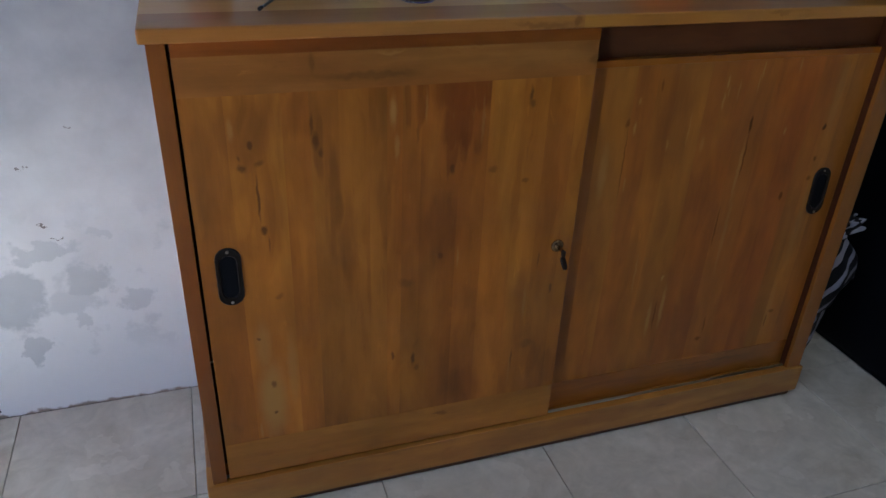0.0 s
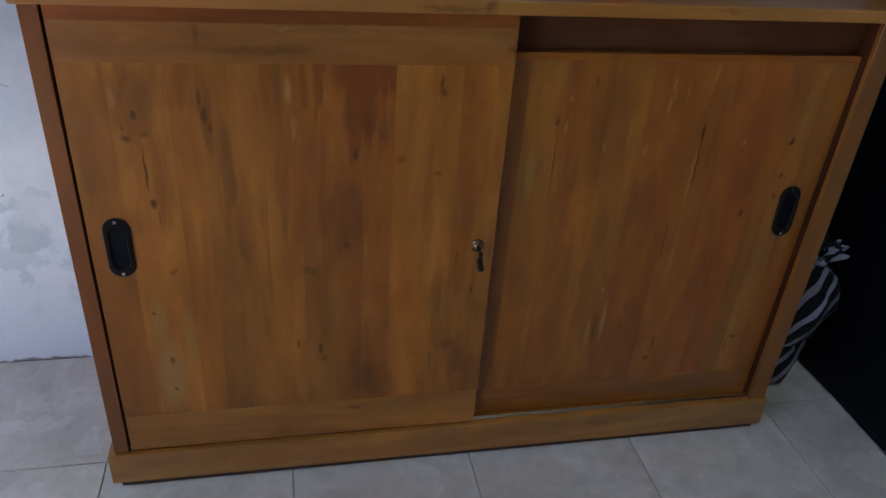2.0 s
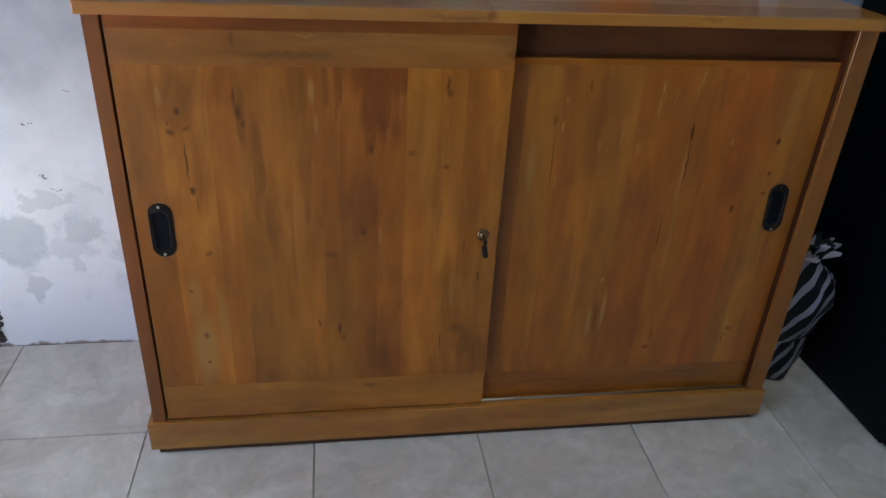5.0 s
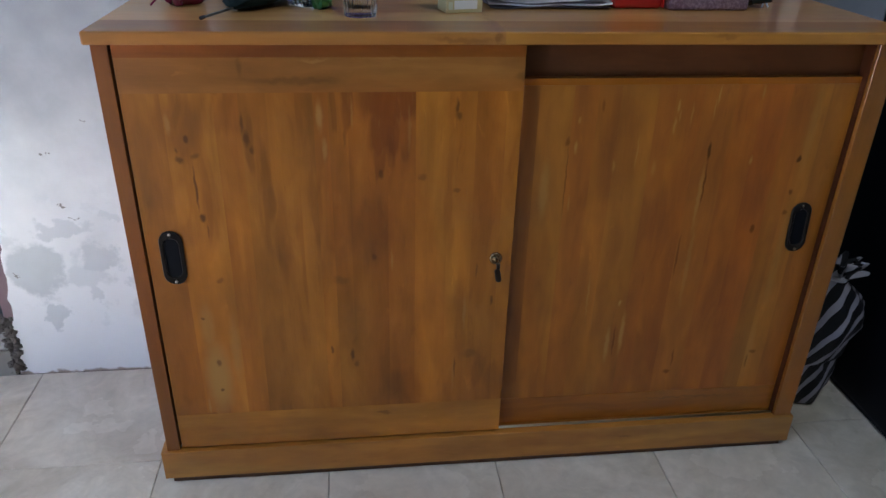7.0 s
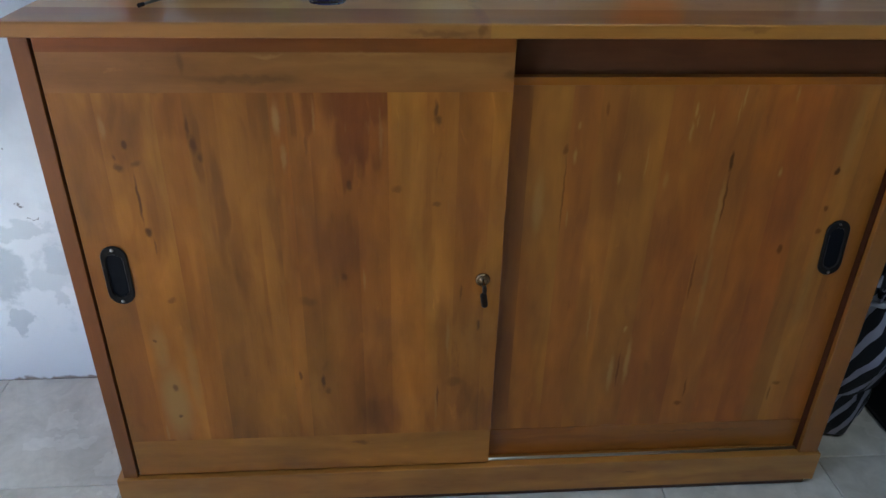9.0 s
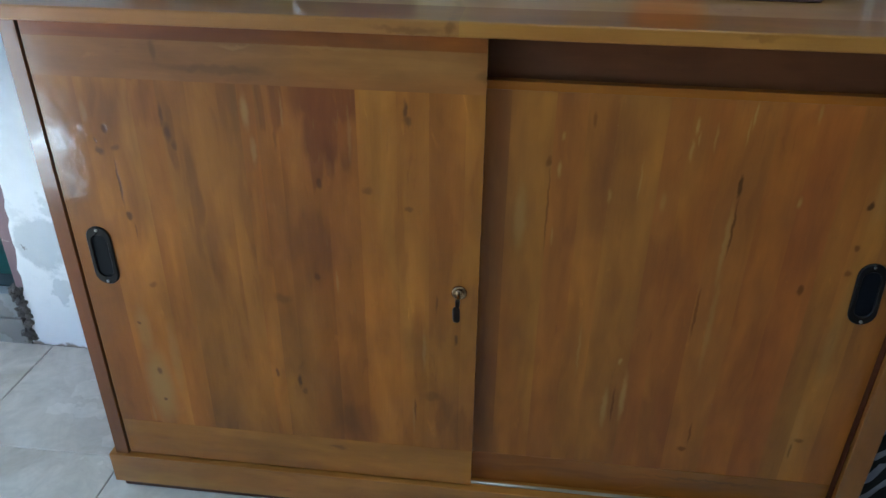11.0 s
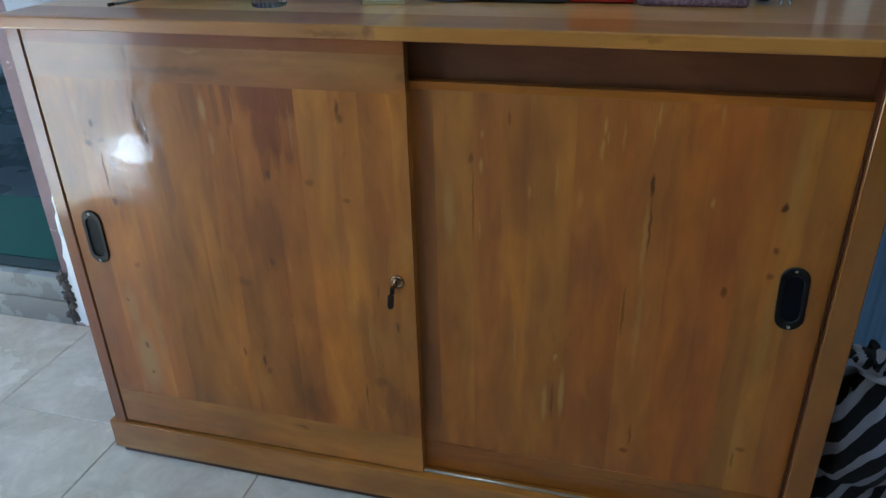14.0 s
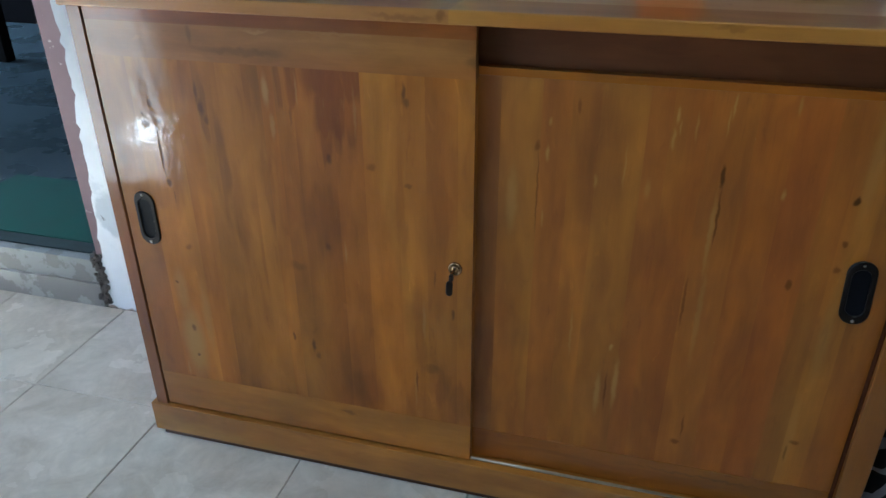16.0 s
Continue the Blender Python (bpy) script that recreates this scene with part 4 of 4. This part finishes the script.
def rod(a, b, r, n=10, taper=1.0):
    a, b = Vector(a), Vector(b)
    d = (b - a).normalized()
    u = d.orthogonal().normalized()
    w = d.cross(u)
    return tube(bmesh.new(), [[p + (u * math.cos(2 * math.pi * i / n) + w * math.sin(2 * math.pi * i / n)) * q for i in range(n)] for p, q in ((a, r * taper), (b, r))])


def cable(points, r):
    bm = bmesh.new()
    rings = []
    pts = [Vector(p) for p in points]
    for i, p in enumerate(pts):
        d = (pts[min(i + 1, len(pts) - 1)] - pts[max(i - 1, 0)]).normalized()
        u = d.orthogonal().normalized()
        w = d.cross(u)
        rings.append([p + (u * math.cos(t) + w * math.sin(t)) * r for t in (0, 1.05, 2.1, 3.14, 4.19, 5.24)])
    return tube(bm, rings)


def turn(bm, angle, centre):
    bmesh.ops.rotate(bm, verts=bm.verts, cent=centre, matrix=Matrix.Rotation(radians(angle), 3, "Z"))
    return bm


# magenta bag
bag = thing("plastic_bag", "crumpled magenta plastic bag on the wooden board", "bag", (0.075, 1.262, TOP))
part("body", crumpled(0.075, 1.265, TOP, 0.034, 0.040, 0.045, 3.0, 0.4), MAGENTA, bag, smooth=True)
part("tie_end", rod((0.032, 1.214, TOP + 0.004), (0.052, 1.240, TOP + 0.026), 0.0016), MAGENTA, bag)
part("tie_end", rod((0.082, 1.212, TOP + 0.004), (0.076, 1.240, TOP + 0.024), 0.0016), MAGENTA, bag)


# folded umbrella with its rod towards the front
def umbrella():
    root = thing("folded_umbrella", "dark green folded umbrella with a dull steel rod", "umbrella", (0.2, 1.25, TOP))
    a, d = Vector((0.134, 1.092, TOP + 0.006)), Vector((0.40, 0.90, 0.02)).normalized()
    part("rod", rod(a, a + d * 0.13, 0.0020), STEEL, root)
    part("tip", rod(a - d * 0.003, a + d * 0.006, 0.0028), INK, root)
    bm = bmesh.new()
    side = Vector((0, 0, 1)).cross(d).normalized()
    rings = []
    for s, r in ((0.085, 0.006), (0.10, 0.016), (0.13, 0.026), (0.18, 0.032), (0.24, 0.030), (0.27, 0.018)):
        c = a + d * s + Vector((0, 0, r * 0.55))
        row = []
        for i in range(28):
            t = 2 * math.pi * i / 28
            q = r * (1 + 0.16 * math.sin(6 * t + s * 30))
            p = c + side * (q * 1.5 * math.cos(t)) + Vector((0, 0, q * 0.8 * math.sin(t)))
            p.z = max(p.z, TOP + 0.0005)
            row.append(p)
        rings.append(row)
    tube(bm, rings)
    part("canopy", bm, UMBRELLA, root, smooth=True)
    return root


umbrella()

# clear packet with a green print
packet = thing("plastic_packet", "clear crumpled plastic packet with a green print", "packet", (0.275, 1.22, TOP))
part("film", crumpled(0.272, 1.240, TOP, 0.020, 0.026, 0.030, 7.0, 0.45), CLEAR, packet)
part("print", crumpled(0.308, 1.222, TOP, 0.016, 0.026, 0.030, 9.0, 0.4), LEAF, packet, "green printed side")


# tumbler
def tumbler(cx, cy):
    n = 20
    bm = bmesh.new()
    prof = [(0.0245, 0.0), (0.0262, 0.003), (0.0268, 0.020), (0.0300, 0.060), (0.0325, 0.095), (0.0305, 0.0955), (0.0275, 0.060), (0.0235, 0.020), (0.0205, 0.014)]
    rings = []
    for r, h in prof:
        row = []
        for i in range(n * 2):
            t = math.pi * i / n
            f = 1.0 if (i % 2 or h > 0.07) else 0.955
            row.append((cx + r * f * math.cos(t), cy + r * f * math.sin(t), TOP + h))
        rings.append(row)
    tube(bm, rings)
    ob = part("drinking_glass", bm, TUMBLER)
    return tagged(ob, "clear faceted drinking glass standing on the board", "glass")


tumbler(0.371, 1.150)

# purple box behind the tumbler
tub = thing("purple_box", "dark purple plastic box near the wall", "box", (0.40, 1.36, TOP))
part("body", block(0.315, 0.478, 1.318, 1.392, TOP, TOP + 0.060, bevel=0.004, seg=2), PURPLE, tub)
part("lid", block(0.312, 0.481, 1.315, 1.395, TOP + 0.0602, TOP + 0.070, bevel=0.003), PURPLE, tub)

# cream carton with a pale label
carton = thing("cream_carton", "small cream cardboard carton with a white label", "carton", (0.54, 1.20, TOP))
at = (0.512, 1.172, TOP)
part("body", turn(block(0.512, 0.576, 1.172, 1.216, TOP, TOP + 0.085, bevel=0.001), 12, at), CREAM, carton)
for a, b, c, d, mat in ((0.5165, 0.5235, 0.006, 0.018, GREENISH), (0.5265, 0.5665, 0.006, 0.020, WHITE), (0.520, 0.568, 0.030, 0.044, WHITE), (0.520, 0.560, 0.052, 0.056, NEWS_DARK), (0.520, 0.552, 0.060, 0.064, NEWS_DARK)):
    part("label", turn(block(a, b, 1.1712, 1.1725, TOP + c, TOP + d), 12, at), mat, carton)


# newspapers
def sheet(x0, x1, y0, y1, z, angle, seed, fold, thick):
    """A folded newspaper with soft waves and curled edges."""
    bm = bmesh.new()
    nx, ny = 22, 12
    grid = [[], []]
    rnd = Vector((seed, seed * 0.7, 0))
    for layer, off in enumerate((0.0, thick)):
        for i in range(nx + 1):
            for j in range(ny + 1):
                u, v = i / nx, j / ny
                x, y = x0 + (x1 - x0) * u, y0 + (y1 - y0) * v
                h = z + fold * (u ** 4 + 0.5 * (1 - u) ** 6) + 0.004 * (noise.noise(Vector((u * 3, v * 2, 0)) + rnd) + 0.5)
                grid[layer].append(bm.verts.new((x + 0.004 * noise.noise(Vector((v * 4, 1, 0)) + rnd), y + 0.004 * noise.noise(Vector((u * 5, 2, 0)) + rnd), h + off)))
    k = ny + 1
    for i in range(nx):
        for j in range(ny):
            q = (i * k + j, (i + 1) * k + j, (i + 1) * k + j + 1, i * k + j + 1)
            bm.faces.new([grid[0][t] for t in q[::-1]])
            bm.faces.new([grid[1][t] for t in q])
    rim = [i * k for i in range(nx + 1)] + [nx * k + j for j in range(1, k)] + [i * k + ny for i in range(nx - 1, -1, -1)] + [j for j in range(ny - 1, 0, -1)]
    for a, b in zip(rim, rim[1:] + rim[:1]):
        bm.faces.new((grid[0][a], grid[0][b], grid[1][b], grid[1][a]))
    return turn(bm, angle, ((x0 + x1) / 2, (y0 + y1) / 2, 0))


papers = thing("newspaper_stack", "loose stack of folded newspapers with dark ink", "newspapers", (0.70, 1.29, TOP))
for i, (a, b, c, d, z, ang, fold, mat) in enumerate((
        (0.592, 0.806, 1.216, 1.392, 0.0005, 2, 0.001, NEWS_DARK), (0.596, 0.812, 1.213, 1.388, 0.0035, -3, 0.006, NEWS), (0.600, 0.806, 1.214, 1.385, 0.0062, -4, 0.009, NEWS_DARK), (0.602, 0.800, 1.212, 1.385, 0.0090, -3, 0.010, NEWS),
        (0.604, 0.795, 1.216, 1.388, 0.0125, 2, 0.008, NEWS), (0.600, 0.780, 1.222, 1.388, 0.0160, 3, 0.004, NEWS_DARK), (0.604, 0.790, 1.224, 1.390, 0.0195, 1, 0.006, NEWS), (0.604, 0.785, 1.228, 1.392, 0.0240, 2, 0.007, NEWS), (0.608, 0.790, 1.230, 1.392, 0.0290, -2, 0.008, NEWS))):
    part("newspaper", sheet(a, b, c, d, TOP + z, ang, 1.7 * i + 1, fold, 0.0021), mat, papers, smooth=True)

leaflet = part("leaflet", turn(sheet(0.672, 0.782, 1.205, 1.310, TOP + 0.044, -6, 21.0, 0.004, 0.0015), 0, (0.7, 1.2, 0)), WHITE, papers, "white leaflet with blue-grey print", smooth=True)
for a, b, y in ((0.712, 0.722, 1.216), (0.728, 0.756, 1.214), (0.728, 0.750, 1.232)):
    part("print_mark", turn(block(a, b, y, y + 0.008, TOP + 0.0520, TOP + 0.0530), -6, (0.735, 1.252, 0)), NEWS_DARK, leaflet)

# looped white cord at the end of the stack
loops = []
for i in range(60):
    t = i / 59 * 2 * math.pi * 2.3
    loops.append((0.606 + 0.020 * math.cos(t) + 0.0006 * i, 1.206 + 0.012 * math.sin(t), TOP + 0.0455 + 0.006 * math.sin(t * 0.5)))
cordob = part("white_cord", cable(loops, 0.0017), CORD, smooth=True)
tagged(cordob, "thin white cord looped on the newspapers", "cord")


# red pouch
def pouch():
    bm = block(0.812, 0.903, 1.222, 1.345, TOP, TOP + 0.080, bevel=0.010, seg=3)
    bmesh.ops.subdivide_edges(bm, edges=list(bm.edges), cuts=2, use_grid_fill=True)
    for v in bm.verts:
        if v.co.z > TOP + 0.004:
            v.co += noise.noise_vector(v.co * 30) * 0.004
    return bm


red = thing("red_pouch", "shiny red vinyl pouch standing on the board", "pouch", (0.868, 1.28, TOP))
part("body", pouch(), SCARLET, red, smooth=True)
part("seam", block(0.9015, 0.9055, 1.220, 1.345, TOP + 0.002, TOP + 0.070, bevel=0.0015), SCARLET, red)

# lilac tub with a pink filling
def soft_block(x0, x1, y0, y1, z0, z1):
    bm = block(x0, x1, y0, y1, z0, z1, bevel=0.006, seg=3)
    bmesh.ops.subdivide_edges(bm, edges=list(bm.edges), cuts=3, use_grid_fill=True)
    for v in bm.verts:
        if v.co.z > TOP + 0.003:
            v.co += noise.noise_vector(v.co * 55) * 0.0022
    return bm


tub2 = thing("lilac_tub", "translucent lilac plastic tub with pink speckled contents", "tub", (0.99, 1.28, TOP))
part("filling", soft_block(0.910, 1.056, 1.209, 1.345, TOP, TOP + 0.024), SPECKLE, tub2, "pink speckled contents", smooth=True)
part("body", soft_block(0.9115, 1.0545, 1.2105, 1.3435, TOP + 0.014, TOP + 0.065), LILAC, tub2, smooth=True)
part("lid", block(0.908, 1.059, 1.206, 1.348, TOP + 0.0652, TOP + 0.074, bevel=0.003), LILAC, tub2)


# dark hair clip with a bowed back and pale prongs
def bowed(cx, cy, length, width, height, lean):
    """A bowed glossy shell that tapers to one end."""
    bm = bmesh.new()
    rows = []
    for i in range(9):
        u = i / 8
        w = width * (0.35 + 0.65 * math.sin(math.pi * min(1.0, 0.25 + 0.75 * (1 - u)))) * (1.0 - 0.45 * u)
        h = height * (1 - 0.55 * u * u)
        z = TOP + 0.004 + lean * u
        rows.append([(cx + length * (u - 0.5), cy + w * math.cos(a), z + h * max(0.0, math.sin(a))) for a in (0, 0.5, 1.0, 1.57, 2.1, 2.64, 3.14)])
    tube(bm, rows)
    return turn(bm, -14, (cx, cy, 0))


TEAL = plain("dark_teal_plastic", (0.010, 0.020, 0.022), 0.10, vary=0.3)
clip_thing = thing("hair_clip", "glossy dark teal hair clip with pale prongs on the board", "hair clip", (1.096, 1.255, TOP))
part("shell", bowed(1.094, 1.255, 0.052, 0.016, 0.020, 0.006), TEAL, clip_thing, smooth=True)
part("shell", bowed(1.079, 1.258, 0.016, 0.018, 0.027, 0.0), INK, clip_thing, "black rounded end", smooth=True)
for a, b in ((1.100, 1.106), (1.112, 1.108)):
    part("prong", rod((a, 1.243, TOP + 0.001), (b, 1.250, TOP + 0.014), 0.0016), CORD, clip_thing, "pale prong")
part("spring", rod((1.088, 1.247, TOP + 0.020), (1.098, 1.249, TOP + 0.021), 0.0022), SCREW, clip_thing, "small steel spring")

# blue and white carton near the wall
blue = thing("blue_carton", "navy blue carton with white panels near the wall", "carton", (1.20, 1.37, TOP))
part("body", block(1.145, 1.255, 1.352, 1.394, TOP, TOP + 0.075, bevel=0.001), NAVY, blue)
for a, b in ((1.166, 1.180), (1.200, 1.240)):
    part("label", block(a, b, 1.3508, 1.3525, TOP + 0.006, TOP + 0.060), WHITE, blue)

# an unseen metal dome in the sun, added for the bright spot in the varnish
GLINT_METAL = plain("brushed_aluminium", (0.76, 0.79, 0.84), 0.58, 1.0)
basin = turned([(0.160, 0.0), (0.163, 0.004), (0.157, 0.008), (0.140, 0.027), (0.110, 0.044), (0.075, 0.057), (0.040, 0.064), (0.012, 0.066)], 48, (-1.10, -0.50, 0.008))
tagged(part("glint_dome", basin, GLINT_METAL, smooth=True), "added aluminium dome on the sunlit floor that glints in the varnish", "basin")


# round lamp on the ceiling behind the camera
fitting = thing("ceiling_lamp", "round white flush ceiling lamp, switched on", "lamp", (1.15, 0.20, CEIL))
part("housing", turned([(0.11, -0.045), (0.115, -0.040), (0.115, -0.005), (0.10, 0.0)], 36, (1.15, 0.20, CEIL)), WHITE, fitting, smooth=True)

# ---- the floor tiles ----
def tile_mesh(w, d):
    bm = block(-w / 2, w / 2, -d / 2, d / 2, -0.008, 0.0, bevel=0.0012)
    return mesh_of("tile", bm, TILE)


def lay_tiles():
    floor = bpy.data.objects["floor"]
    shared, rest = {}, bmesh.new()
    i0, i1 = math.floor((X0 - JOINT_X) / TILE_W), math.ceil((X1 - JOINT_X) / TILE_W)
    j0, j1 = math.floor((Y0 - JOINT_Y) / TILE_W), math.ceil((WALL_Y - JOINT_Y) / TILE_W)
    rnd = random.Random(3)
    for i in range(i0, i1):
        for j in range(j0, j1):
            a, b = max(JOINT_X + i * TILE_W, X0), min(JOINT_X + (i + 1) * TILE_W, X1)
            c, d = max(JOINT_Y + j * TILE_W, Y0), min(JOINT_Y + (j + 1) * TILE_W, WALL_Y)
            if b - a < 0.02 or d - c < 0.02:
                continue
            w, h = b - a - 0.0016, d - c - 0.0016
            if c > -0.6 and -2.0 < a < 2.2:
                key = (round(w, 3), round(h, 3))
                shared.setdefault(key, tile_mesh(w, h))
                ob = new("tile", shared[key])
                ob.location = ((a + b) / 2, (c + d) / 2, rnd.uniform(-0.0004, 0.0))
                ob.parent = floor
            else:
                box(rest, a + 0.0015, b - 0.0015, c + 0.0015, d - 0.0015, -0.008, 0.0)
    far = part("tile", rest, TILE, floor)
    tagged(far, kind="stuff")


lay_tiles()
